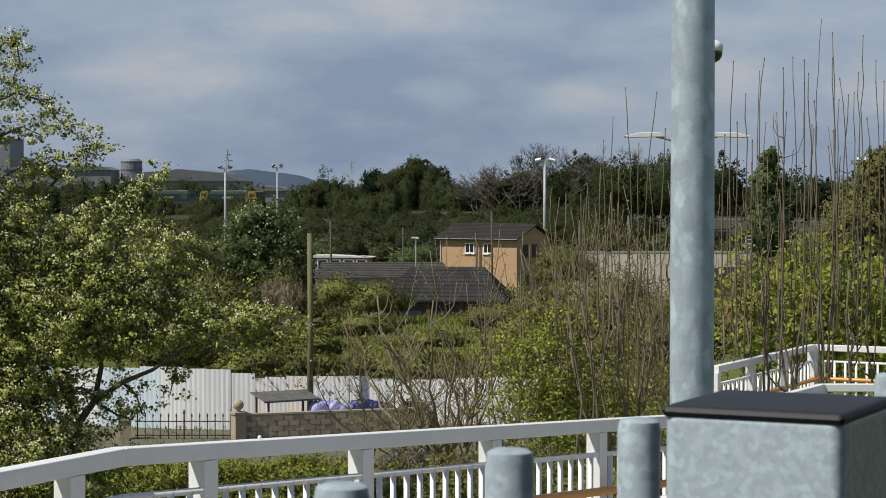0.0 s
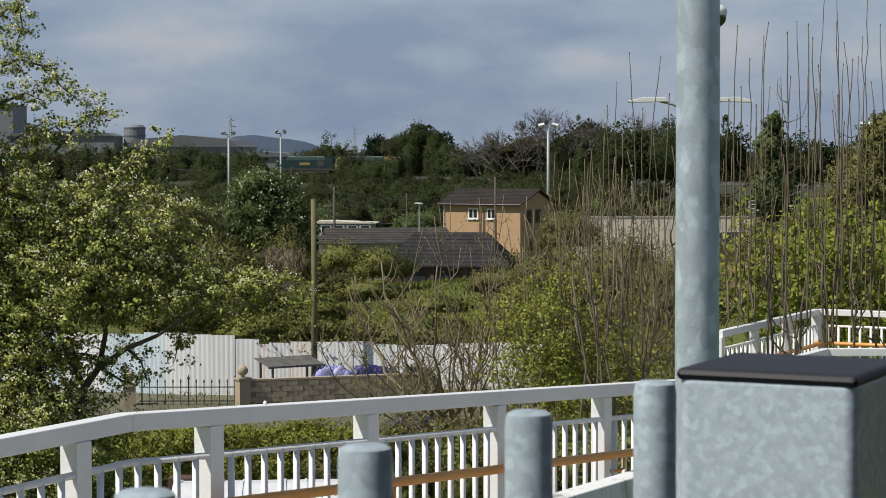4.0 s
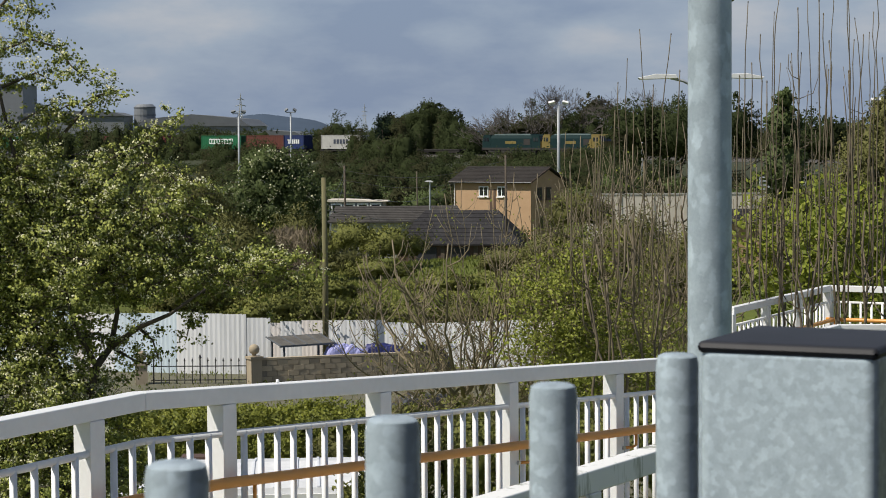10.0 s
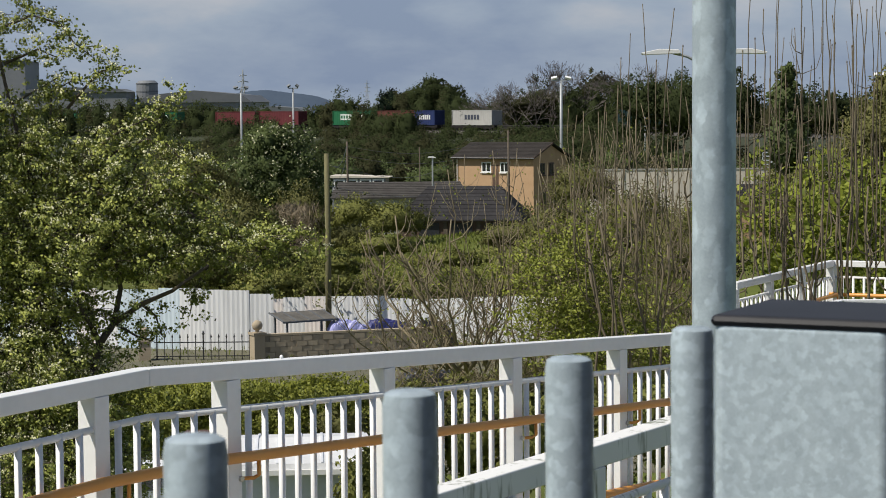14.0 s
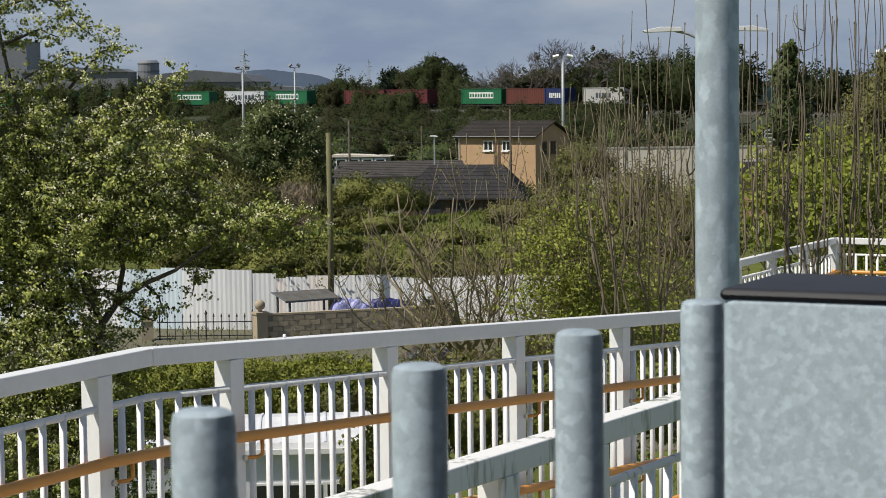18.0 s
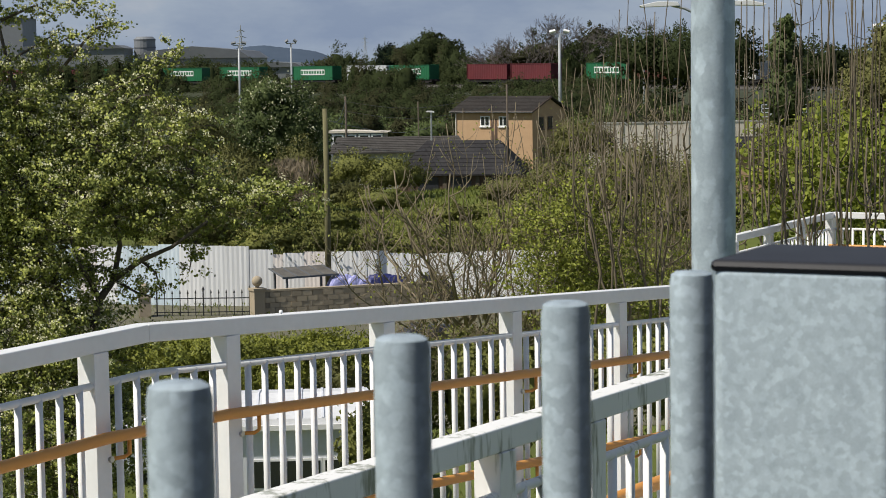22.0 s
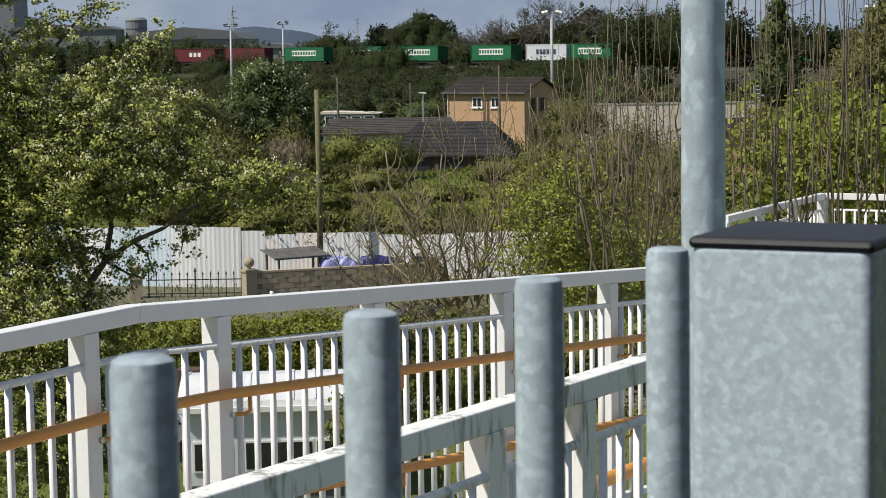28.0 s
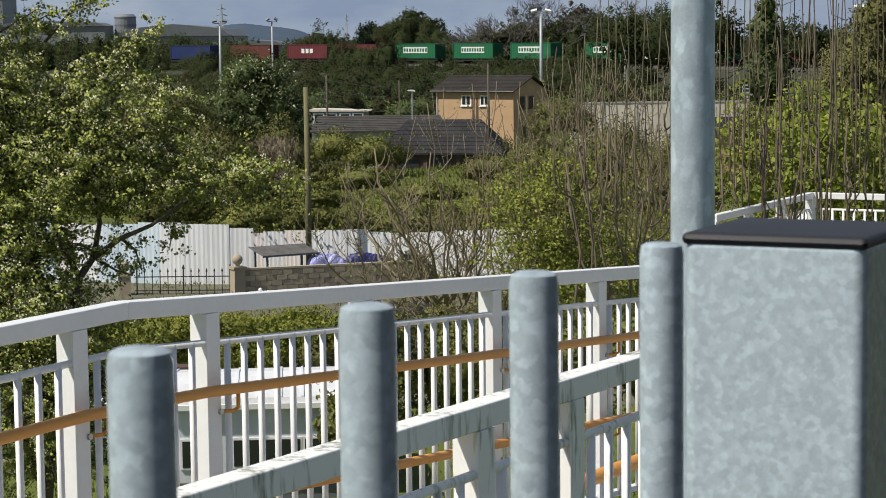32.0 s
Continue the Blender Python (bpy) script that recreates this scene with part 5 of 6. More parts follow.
def blob_plant(name, label, category, y, blobs, leafmat, leaf_size, per, seed, base_px, trunk_r=0.12, blossom=None, spread=0.16, depth=0.8, sprays=(), core=0.0, tuft=45, soft=0.6, mass=0.0, cluster=7):
    """A tree or bush whose crown is a union of uneven masses. blobs: (px, py, rx, rz) in first-view directions at depth y."""
    rng = np.random.default_rng(seed)
    k = y / F0
    base = spot(*base_px, y)
    root = Vector((base.x, base.y, GROUND if base.z > GROUND + 20 else base.z))
    t = thing(name, label, category, tuple(root))
    b = Build()
    allp, ways = [], []
    inner, inway = [], []
    big = []
    for px, py, rx, rz in blobs:
        c = spot(px, py, y) - root
        c.y = rng.uniform(-0.3, 0.3) * rx * k
        rad = (rx * k, max(rx, rz) * k * depth, rz * k)
        n = int(per * rx * rz)
        pts = clumps(rng, tuple(c), rad, max(12, int(n / tuft)), n, spread * (rx * rz) ** 0.5 * k * 0.55, -0.95, 0.25)
        allp.append(pts)
        ways.append((pts - np.array([c.x, c.y, c.z - rad[2] * 0.3])) / np.array(rad))
        knee = Vector((c.x * 0.12, c.y * 0.1, c.z * rng.uniform(0.5, 0.72)))
        near = [q for q, r in big if (q - c).length < 2.2 * r]
        if near and rx * k < big[0][1] * 0.9:
            start = min(near, key=lambda q: (q - c).length)
            m = start.lerp(c, 0.5) + Vector(rng.normal(size=3)) * rx * k * 0.15
            b.tube([start, m, c], [trunk_r * 0.26, trunk_r * 0.18, trunk_r * 0.1], 6)
            knee = start
        else:
            bend = [Vector((c.x * f, c.y * f, knee.z + (c.z - knee.z) * g)) + Vector(rng.normal(size=3)) * rx * k * 0.12 for f, g in ((0.4, 0.12), (0.72, 0.5))]
            b.tube([Vector((0, 0, 0)), knee * 0.55, knee, bend[0], bend[1], c], [trunk_r * 0.8, trunk_r * 0.55, trunk_r * 0.34, trunk_r * 0.26, trunk_r * 0.2, trunk_r * 0.13], 7)
            big.append((c, rx * k))
        if mass:
            part("inner_foliage", smooth(lumpy(rng, tuple(c), [q * mass for q in rad], rough=0.2).mesh("inner_foliage", M[leafmat])), None, t)
        if core:
            inner.append(inside(rng, tuple(c), [q * 0.8 for q in rad], int(n * core)))
            inway.append((inner[-1] - np.array(c)) / np.array(rad))
        for j in range(9):
            d = Vector(rng.normal(size=3))
            d.normalize()
            e = c + Vector((d.x * rad[0], d.y * rad[1], d.z * rad[2])) * 0.9
            m = c.lerp(e, 0.5) + Vector(rng.normal(size=3)) * 0.06
            b.tube([c.lerp(knee, 0.25), m, e], [trunk_r * 0.25, trunk_r * 0.15, trunk_r * 0.04], 4)
    for line in sprays:
        ps = [spot(px, py, y) - root for px, py in line]
        b.tube(ps, [trunk_r * 0.28 * (1 - 0.75 * i / (len(ps) - 1)) for i in range(len(ps))], 6)
        m = []
        for p, q in zip(ps, ps[1:]):
            n = int((q - p).length / (leaf_size * 0.06))
            f = rng.uniform(0, 1, n)[:, None]
            m.append(np.array(p) * (1 - f) + np.array(q) * f + rng.normal(size=(n, 3)) * leaf_size * rng.uniform(0.3, 1.5, n)[:, None])
        allp.append(np.concatenate(m))
        ways.append(np.tile([-0.4, -0.6, 0.7], (len(allp[-1]), 1)) + rng.normal(size=(len(allp[-1]), 3)) * 0.5)
    pts = np.concatenate(allp)
    part("trunk", smooth(b.mesh("trunk", M["bark"])), None, t)
    inn = np.concatenate(inner) if inner else np.zeros((0, 3))
    part("crown", leaf_mesh("crown", np.concatenate([pts, inn]), np.r_[np.full(len(pts), leaf_size), np.full(len(inn), leaf_size * 2.0)], M[leafmat], rng, out=np.concatenate(ways + inway), soft=soft), None, t)
    if blossom:
        cen = pts[rng.integers(0, len(pts), blossom // cluster)]
        cen = np.repeat(cen, cluster, 0) + rng.normal(size=(len(cen) * cluster, 3)) * leaf_size * 0.75 + np.array([-0.02, -0.06, 0.05])
        part("blossom", leaf_mesh("blossom", cen, leaf_size * 0.62, M["blossom"], rng, 0.9), None, t, "white may blossom")
    return t


def spray_plant(name, label, category, y, blobs, leafmat, leaf_size, dens, seed, base_px, trunk_r, limbs=(), twig_len=0.7, rosette=7, flowers=0.0, soft=0.35, depth=0.8, flat=0.45, twig="bark", open_sprays=(), step=0.085, tuft=0.62):
    """A tree or bush of leafy sprays: each twig leaves its mass outwards and carries rosettes of leaves. limbs: lines of bare wood; open_sprays: single leafy boughs."""
    rng = np.random.default_rng(seed)
    k = y / F0
    root = spot(*base_px, y)
    t = thing(name, label, category, tuple(root))
    wood, twigs = Build(), Build()
    ros, way = [], []
    o = np.array(root)

    def leafy(a, d, ln, lean):
        """Rosettes along one twig from a in the direction d."""
        m = max(2, int(ln / step))
        f = np.linspace(0.12, 1.0, m)[:, None]
        sag = np.array([0, 0, -0.16 * ln]) * f ** 2
        side = rng.normal(size=(m, 3)) * step * 0.55
        ros.append(a + d * ln * f + sag + side)
        way.append(np.tile(lean, (m, 1)))

    for px, py, rx, rz in blobs:
        c = np.array(spot(px, py, y)) - o
        c[1] += rng.uniform(-0.25, 0.25) * rx * k
        rad = np.array([rx, max(rx, rz) * depth, rz]) * k
        n = int(dens * rx * rz / 1000)
        u = rng.normal(size=(n, 3))
        u /= np.linalg.norm(u, axis=1)[:, None]
        a = c + u * (rng.uniform(0.15, 1.0, n) ** 0.55)[:, None] * rad * 0.82
        d = u * np.array([1, 0.9, 0.35]) + rng.normal(size=(n, 3)) * np.array([0.5, 0.5, flat * 0.6]) + np.array([0, 0, 0.16])
        d /= np.linalg.norm(d, axis=1)[:, None]
        for q, dd, uu in zip(a, d, u):
            ln = twig_len * rng.uniform(0.4, 1.15)
            leafy(q, dd, ln, uu * 0.7 + np.array([-0.3, -0.35, 0.55]))
            if rng.random() < 0.5:
                twigs.tube([q - dd * ln * 0.35, q + dd * ln * 0.4, q + dd * ln + Vector((0, 0, -0.16 * ln))], [trunk_r * 0.075, trunk_r * 0.05, trunk_r * 0.025], 3, False)
        for q in a[:max(2, n // 14)]:
            m = (c + q) / 2 + rng.normal(size=3) * 0.08
            wood.tube([c, m, q], [trunk_r * 0.2, trunk_r * 0.13, trunk_r * 0.06], 5)
    for line, r in limbs:
        ps = [spot(px, py, y + dy) - root for px, py, dy in line]
        wood.tube(ps, [trunk_r * r * (1 - 0.6 * i / (len(ps) - 1)) for i in range(len(ps))], 7)
    for line in open_sprays:
        ps = [spot(px, py, y) - root for px, py in line]
        wood.tube(ps, [trunk_r * 0.22 * (1 - 0.75 * i / (len(ps) - 1)) for i in range(len(ps))], 6)
        for p, q in zip(ps, ps[1:]):
            n = max(3, int((q - p).length / 0.06))
            for i in range(n):
                a = np.array(p.lerp(q, (i + rng.random()) / n))
                d = rng.normal(size=3) * np.array([1, 1, 0.8]) + np.array((q - p).normalized()) * 0.8
                d /= np.linalg.norm(d)
                leafy(a, d, twig_len * rng.uniform(0.05, 0.2), d * 0.4 + np.array([-0.3, -0.35, 0.6]))
    cen, lean = np.concatenate(ros), np.concatenate(way)
    kk = np.repeat(np.arange(len(cen)), rosette)
    off = rng.normal(size=(len(kk), 3)) * np.array([1, 1, 0.7])
    pts = cen[kk] + off * leaf_size * tuft * (0.6 + 0.8 * rng.random(len(cen)))[kk][:, None]
    lit = off * 0.7 + lean[kk] * 0.9
    part("wood", smooth(wood.mesh("wood", M[twig])), None, t)
    part("twig_spray", twigs, M[twig], t)["kind"] = "stuff"
    part("foliage", leaf_mesh("foliage", pts, leaf_size, M[leafmat], rng, 0.7, out=lit, soft=soft), None, t)
    if flowers:
        high = np.nonzero(rng.random(len(cen)) < flowers * np.clip(0.45 + lean[:, 2] * 0.6, 0.1, 1))[0]
        kk = np.repeat(high, 14)
        pts = cen[kk] + rng.normal(size=(len(kk), 3)) * leaf_size * np.array([0.9, 0.7, 0.5]) + np.array([-0.03, -0.05, 0.06])
        part("blossom", leaf_mesh("blossom", pts, leaf_size * 0.6, M["blossom"], rng, 0.9, out=lean[kk], soft=0.5), None, t, "white may blossom")
    return t


# the hawthorn beside the ramp: layered boughs, open below
spray_plant("hawthorn_tree", "hawthorn tree in white may blossom", "tree", 32.0,
            [(70, 690, 70, 50), (80, 790, 80, 50), (40, 1060, 150, 90), (150, 960, 60, 80), (-40, 900, 120, 90), (40, 450, 110, 75), (150, 470, 95, 62), (60, 540, 130, 60), (200, 545, 110, 55), (310, 525, 60, 36), (110, 600, 150, 42), (245, 598, 85, 30), (330, 585, 55, 30), (30, 680, 90, 55), (15, 760, 95, 60), (30, 850, 110, 60), (130, 850, 90, 46), (60, 960, 170, 90), (-90, 420, 90, 110), (-60, 600, 100, 110), (420, 580, 62, 22), (470, 566, 40, 16), (-95, 180, 50, 80), (-170, 560, 110, 110), (-190, 330, 100, 130), (-140, 740, 100, 100), (-180, 900, 100, 100), (20, 390, 70, 36), (250, 470, 60, 40)],
            "haw", 0.054, 19.0, 11, (60, 1240), 0.12, rosette=23, soft=0.72, step=0.2, tuft=1.0,
            limbs=[([(60, 1240, 0), (80, 1000, 0), (110, 840, 0), (140, 745, 0), (165, 712, 0)], 1.0), ([(165, 712, 0), (215, 678, -0.2), (270, 655, -0.3), (335, 610, -0.5)], 0.42), ([(165, 712, 0), (178, 650, 0), (168, 580, 0.2), (175, 500, 0.3)], 0.4), ([(110, 840, 0), (60, 720, 0), (45, 600, 0), (30, 480, 0)], 0.5), ([(140, 745, 0), (110, 690, -0.3), (95, 655, -0.4), (80, 560, -0.4)], 0.34), ([(30, 480, 0), (-10, 330, 0), (-40, 180, 0), (-30, 90, 0)], 0.3), ([(175, 500, 0.3), (210, 430, 0), (150, 400, 0)], 0.2), ([(60, 720, 0), (-20, 640, 0), (-60, 520, 0)], 0.34)],
            flowers=0.4, open_sprays=[[(60, 520), (115, 420), (175, 375), (232, 348), (270, 318), (296, 298)], [(110, 470), (170, 408), (230, 385), (262, 392), (300, 430), (330, 470)], [(-40, 130), (5, 80), (30, 66), (36, 108), (25, 140)], [(-30, 190), (30, 165), (80, 180), (105, 215), (140, 242)], [(-40, 340), (30, 300), (75, 275)], [(20, 420), (60, 350), (62, 300), (110, 275)],
                   [(-20, 250), (40, 225), (75, 240)], [(300, 540), (380, 560), (450, 560), (512, 545)], [(90, 330), (125, 290), (150, 265), (195, 254)], [(215, 678), (240, 700), (250, 735)], [(335, 610), (310, 650), (300, 700)], [(165, 712), (205, 735), (235, 745)]])
# yellow-green bush
spray_plant("leafy_bush", "yellow-green bush in young leaf", "bush", 23.0, [(960, 640, 58, 80), (990, 570, 30, 50), (1005, 690, 70, 62), (940, 720, 50, 45), (1060, 770, 130, 55)], "spring", 0.036, 25.0, 12, (1060, 950), 0.05, twig_len=0.5, soft=0.6, rosette=10, twig="twig", step=0.1, tuft=1.0)
spray_plant("leafy_bush", "thin twiggy bush with scattered young leaves", "bush", 23.4, [(1090, 660, 80, 90), (1150, 690, 60, 90), (1060, 560, 60, 60), (1200, 640, 50, 90)], "spring", 0.034, 5.0, 17, (1110, 950), 0.05, twig_len=0.5, soft=0.6, rosette=6, twig="twig", step=0.12)
spray_plant("leafy_bush", "low pale green bush beside the ramp", "bush", 23.5, [(880, 735, 50, 26), (930, 745, 60, 40)], "maple", 0.05, 6.0, 13, (900, 900), 0.04, twig_len=0.4, rosette=5, twig="twig")
spray_plant("maple_bush", "bright green sycamore bush with broad leaves", "bush", 27.0, [(1420, 520, 100, 66), (1520, 520, 110, 80), (1340, 560, 70, 60), (1470, 600, 170, 60), (1580, 620, 120, 80), (1310, 500, 26, 40)], "maple", 0.09, 11.0, 14, (1450, 1000), 0.06, twig_len=0.7, rosette=6, soft=0.5, twig="twig", step=0.15, tuft=0.8)
blob_plant("hedge", "clipped green garden hedge beyond the caravan", "hedge", 62.0, [(x, 850, 70, 42) for x in range(170, 640, 62)] + [(x, 900, 80, 60) for x in range(170, 660, 80)], "hedge", 0.085, 1.6, 15, (400, 960), 0.05, core=0.2, mass=0.5, soft=0.6, tuft=25)
blob_plant("leafy_bush", "green bush below the ramp", "bush", 33.0, [(690, 930, 90, 90), (800, 930, 90, 100), (910, 920, 90, 100), (1010, 900, 80, 100), (1110, 900, 90, 110)], "bramble", 0.08, 0.35, 16, (850, 1240), 0.05, core=0.1, mass=0.5)
# bare and budding shoots


def fan(px0, px1, top, y, n, seed, jitter=90, base_py=820):
    r = np.random.default_rng(seed)
    tips = []
    for i in range(n):
        px = px0 + (px1 - px0) * (i + r.uniform(0.1, 0.9)) / n
        py = top(px) + abs(r.normal()) * jitter
        p = spot(px, py, y)
        tips.append((p.x, p.y + r.normal() * 0.5, p.z))
    return tips


def shoots(px, base_py, y, tips, seed, r0=0.0076):
    """A cut-back ash: a few thin trunks, each ending in shoots that swing out in a curve and then rise straight, knotted at each pair of buds."""
    rng = np.random.default_rng(seed)
    base, k = spot(px, base_py, y), y / F0
    t = thing("ash_shoots", "clump of tall bare brown ash shoots with dark buds", "shrub", tuple(base))
    xs = sorted(x for x, _ in tips)
    trunks = []
    for f in (0.12, 0.38, 0.64, 0.9):
        head = spot(xs[int(f * (len(xs) - 1))] + rng.normal() * 8, rng.uniform(440, 600), y + rng.uniform(-0.4, 0.4)) - base
        low = Vector((rng.normal() * 0.1 + head.x * 0.35, rng.normal() * 0.1, 0))
        knees = [low.lerp(head, g) + Vector((rng.normal() * 0.045, rng.normal() * 0.03, 0)) for g in (0.3, 0.55, 0.8)]
        line = [low, *knees, head]
        part("trunk", smooth(Build().tube(line, [r0 * (2.0 - 0.2 * i) for i in range(5)], 7).mesh("trunk", M["shoot"])), None, t)
        trunks.append(line)
    for tx, ty in tips:
        e = spot(tx, ty, y + rng.uniform(-0.5, 0.5)) - base
        line = min(trunks, key=lambda q: abs(q[-1].x - e.x) + rng.uniform(0, 0.12))
        g = rng.uniform(0.35, 1.0)
        start = line[3].lerp(line[4], (g - 0.67) * 3) if g > 0.67 else line[2].lerp(line[3], max(0.0, (g - 0.35) * 3))
        if e.z < start.z + 0.5:
            e.z = start.z + 0.5 + rng.uniform(0, 0.5)
        dx = e.x - start.x
        rise = max(0.16, abs(dx) * rng.uniform(0.9, 1.6))
        pts = [start, start + Vector((dx * 0.55, (e.y - start.y) * 0.3, rise * 0.22)), start + Vector((dx * 0.9, (e.y - start.y) * 0.6, rise * 0.6)), Vector((e.x - dx * 0.01, e.y, start.z + rise * 1.1))]
        out = pts[-1]
        n = max(3, int((e.z - out.z) / 0.22))
        lean = Vector((rng.normal() * 0.04, 0, 0))
        for i in range(1, n + 1):
            f = i / n
            pts.append(out.lerp(e, f) + lean * math.sin(math.pi * f) + Vector((rng.normal() * 0.006, rng.normal() * 0.006, 0)))
        r = r0 * rng.uniform(0.75, 1.2)
        b = Build()
        b.tube(pts, [r * (1.1 - 0.55 * i / (len(pts) - 1)) for i in range(len(pts))], 6)
        for i in range(4, len(pts)):
            o5 = len(b.v)
            b.ball(pts[i], r * (0.85 if i == len(pts) - 1 else 0.95), 5, 4, (1.0, 0.9, 2.2 if i == len(pts) - 1 else 1.2))
            b.f.append((i * 6, o5, o5 + 1))
            if i < len(pts) - 2 and rng.random() < (0.3 if i < 7 else 0.08):
                for sg in (-1, 1):
                    if rng.random() < 0.7:
                        ln = rng.uniform(0.12, 0.5)
                        q = pts[i]
                        o4 = len(b.v)
                        b.tube([q, q + Vector((sg * ln * 0.28, rng.normal() * 0.05, ln * 0.12)), q + Vector((sg * ln * 0.38, rng.normal() * 0.08, ln * 0.45)), q + Vector((sg * ln * 0.40, rng.normal() * 0.08, ln))], [r * 0.6, r * 0.5, r * 0.45, r * 0.35], 4)
                        b.f.append((i * 6, o4, o4 + 1))
        part("stem", smooth(b.mesh("stem", M["shoot"])), None, t)


SHOOTS = (
    (1110, ((1106, 157), (1162, 165), (1085, 208), (1066, 250), (1130, 255), (1178, 230), (1148, 300), (1095, 300))),
    (1060, ((1040, 330), (1062, 300), (1010, 370), (985, 390), (1085, 330))),
    (1345, ((1297, 110), (1318, 168), (1350, 105), (1344, 128), (1330, 250), (1372, 215))),
    (1410, ((1385, 122), (1401, 103), (1422, 108), (1428, 132), (1390, 200), (1440, 230))),
    (1465, ((1452, 37), (1472, 60), (1470, 105), (1487, 140), (1500, 170), (1509, 165), (1440, 180))),
    (1550, ((1526, 65), (1548, 108), (1520, 130), (1562, 145), (1580, 90), (1600, 130), (1535, 210))),
    (1240, ((1215, 250), (1255, 260), (1282, 240), (1228, 330))),
)
for i, (px, tips) in enumerate(SHOOTS):
    r = np.random.default_rng(140 + i)
    every = [(x, y_) for x, y_ in tips]
    for x, y_ in tips:
        every.append((x + r.normal() * 30, min(520, y_ + abs(r.normal()) * 170 + 80)))
    shoots(px, 900, 20.5, every, 160 + i)
# twiggy shrubs and the low brown tangle
for i, (bx_, w0, w1, top_, n, r_) in enumerate(((790, 600, 900, 520, 12, 0.019), (800, 640, 860, 560, 10, 0.012), (850, 720, 940, 400, 10, 0.011), (960, 880, 1060, 400, 14, 0.010), (700, 560, 780, 590, 9, 0.010), (1020, 960, 1120, 330, 14, 0.010), (1110, 1050, 1220, 380, 16, 0.009), (1190, 1130, 1260, 430, 12, 0.009))):
    bpt = spot(bx_, 800, 24.0)
    stems("bare_shrub", "bare twiggy brown shrub just coming into bud", "shrub", tuple(bpt), fan(w0, w1, lambda p, q=top_: q, 24.0, n, 80 + i, 70), r_, 90 + i, "twig", 0.007, 11, 0.0, "spring", 0.034, 200, curve=0.10 if bx_ < 830 else 0.05, wob=0.12, reach=1.4 if bx_ < 830 else 0.7, root=0.3 if bx_ < 830 else 0.65)
for i, (px0, px1, top_, n) in enumerate(((870, 1010, 570, 34), (1000, 1120, 500, 22), (1110, 1250, 510, 24), (640, 760, 700, 18), (740, 890, 640, 36))):
    bpt = spot((px0 + px1) / 2, 830, 24.8)
    stems("twig_thicket", "low tangle of fine brown twigs", "shrub", tuple(bpt), fan(px0, px1, lambda p, q=top_: q, 24.8, n, 180 + i, 110), 0.0055, 190 + i, "twig", 0.0, 9, 0.3, "spring", 0.032, 240, "twig thickets", curve=0.16, wob=0.2, base_w=0.3, reach=1.6)

# the dark flowering tree and the scrub round the meadow
blob_plant("evergreen_tree", "round dark evergreen tree", "tree", 130.0, [(455, 430, 84, 60), (405, 465, 55, 50), (500, 455, 50, 55), (450, 392, 48, 30), (470, 480, 80, 40)], "dark", 0.19, 1.5, 31, (460, 610), 0.25, core=0.1, mass=0.6, soft=0.8, tuft=40, blossom=2200, cluster=6)
for i, (x, y_, d, rx, rz, m) in enumerate(((300, 470, 108, 90, 70, "scrub"), (390, 540, 104, 80, 60, "scrub"), (250, 560, 100, 90, 90, "scrub"), (330, 610, 98, 90, 50, "scrub"), (440, 600, 98, 60, 40, "scrub"), (460, 640, 95, 80, 28, "hedge"), (540, 640, 96, 60, 26, "hedge"), (620, 652, 97, 60, 20, "hedge"), (700, 655, 97, 60, 20, "hedge"), (790, 655, 98, 60, 22, "scrub"),
        (880, 650, 98, 60, 28, "scrub"), (600, 520, 138, 62, 34, "bramble"), (668, 528, 136, 55, 34, "bramble"), (590, 560, 130, 50, 26, "scrub"), (640, 575, 126, 60, 20, "hedge"), (500, 520, 118, 50, 50, "scrub"), (960, 560, 110, 80, 60, "scrub"), (1090, 540, 112, 80, 60, "scrub"), (1000, 470, 150, 60, 40, "scrub"), (880, 560, 130, 60, 26, "scrub"), (930, 610, 104, 70, 40, "hedge"), (760, 600, 112, 60, 18, "hedge"), (560, 610, 110, 50, 18, "hedge"), (1200, 580, 100, 90, 70, "scrub"), (1380, 470, 120, 70, 50, "scrub"), (1520, 420, 90, 70, 120, "scrub"))):
    blob_plant("scrub_bush", "tangled dull green scrub bush" if m == "scrub" else "bramble bush in fresh green leaf", "bush", float(d), [(x, y_, rx, rz), (x + rx * 0.6, y_ + rz * 0.3, rx * 0.6, rz * 0.7), (x - rx * 0.5, y_ + rz * 0.4, rx * 0.6, rz * 0.6)], "bramble" if m == "hedge" else m, 0.125, 1.7, 200 + i, (x, 330 + (1.45 - GROUND) * F0 / d), 0.08, core=0.15, mass=0.5, soft=0.8, tuft=30)
rd = np.random.default_rng(77)
n = 2600
pts = np.stack([rd.normal(-9.1, 0.6, n), rd.normal(112, 2.5, n), GROUND + 2.6 + rd.uniform(0, 2.4, n)], 1)
tagged(part("dry_grass", leaf_mesh("dry_grass", pts, 0.55, M["dry"], rd, 0.1, -2.0), None), "tall dry straw-coloured grass", "grass", kind="stuff")
n = 16000
gx, gy = rd.uniform(-16, 12, n), rd.uniform(98, 150, n)
gz = np.array([meadow_height(a, c) for a, c in zip(gx, gy)]) + 0.1
tagged(part("grass_tufts", leaf_mesh("grass_tufts", np.stack([gx, gy, gz], 1), 0.42, M["tuft"], rd, 0.2, -2.5), None), "rough tufts of green grass in the meadow", "grass", kind="stuff")
n = 60000
gx, gy = rd.uniform(-17, 10, n), 96.5 + 34 * rd.uniform(0, 1, n) ** 1.3
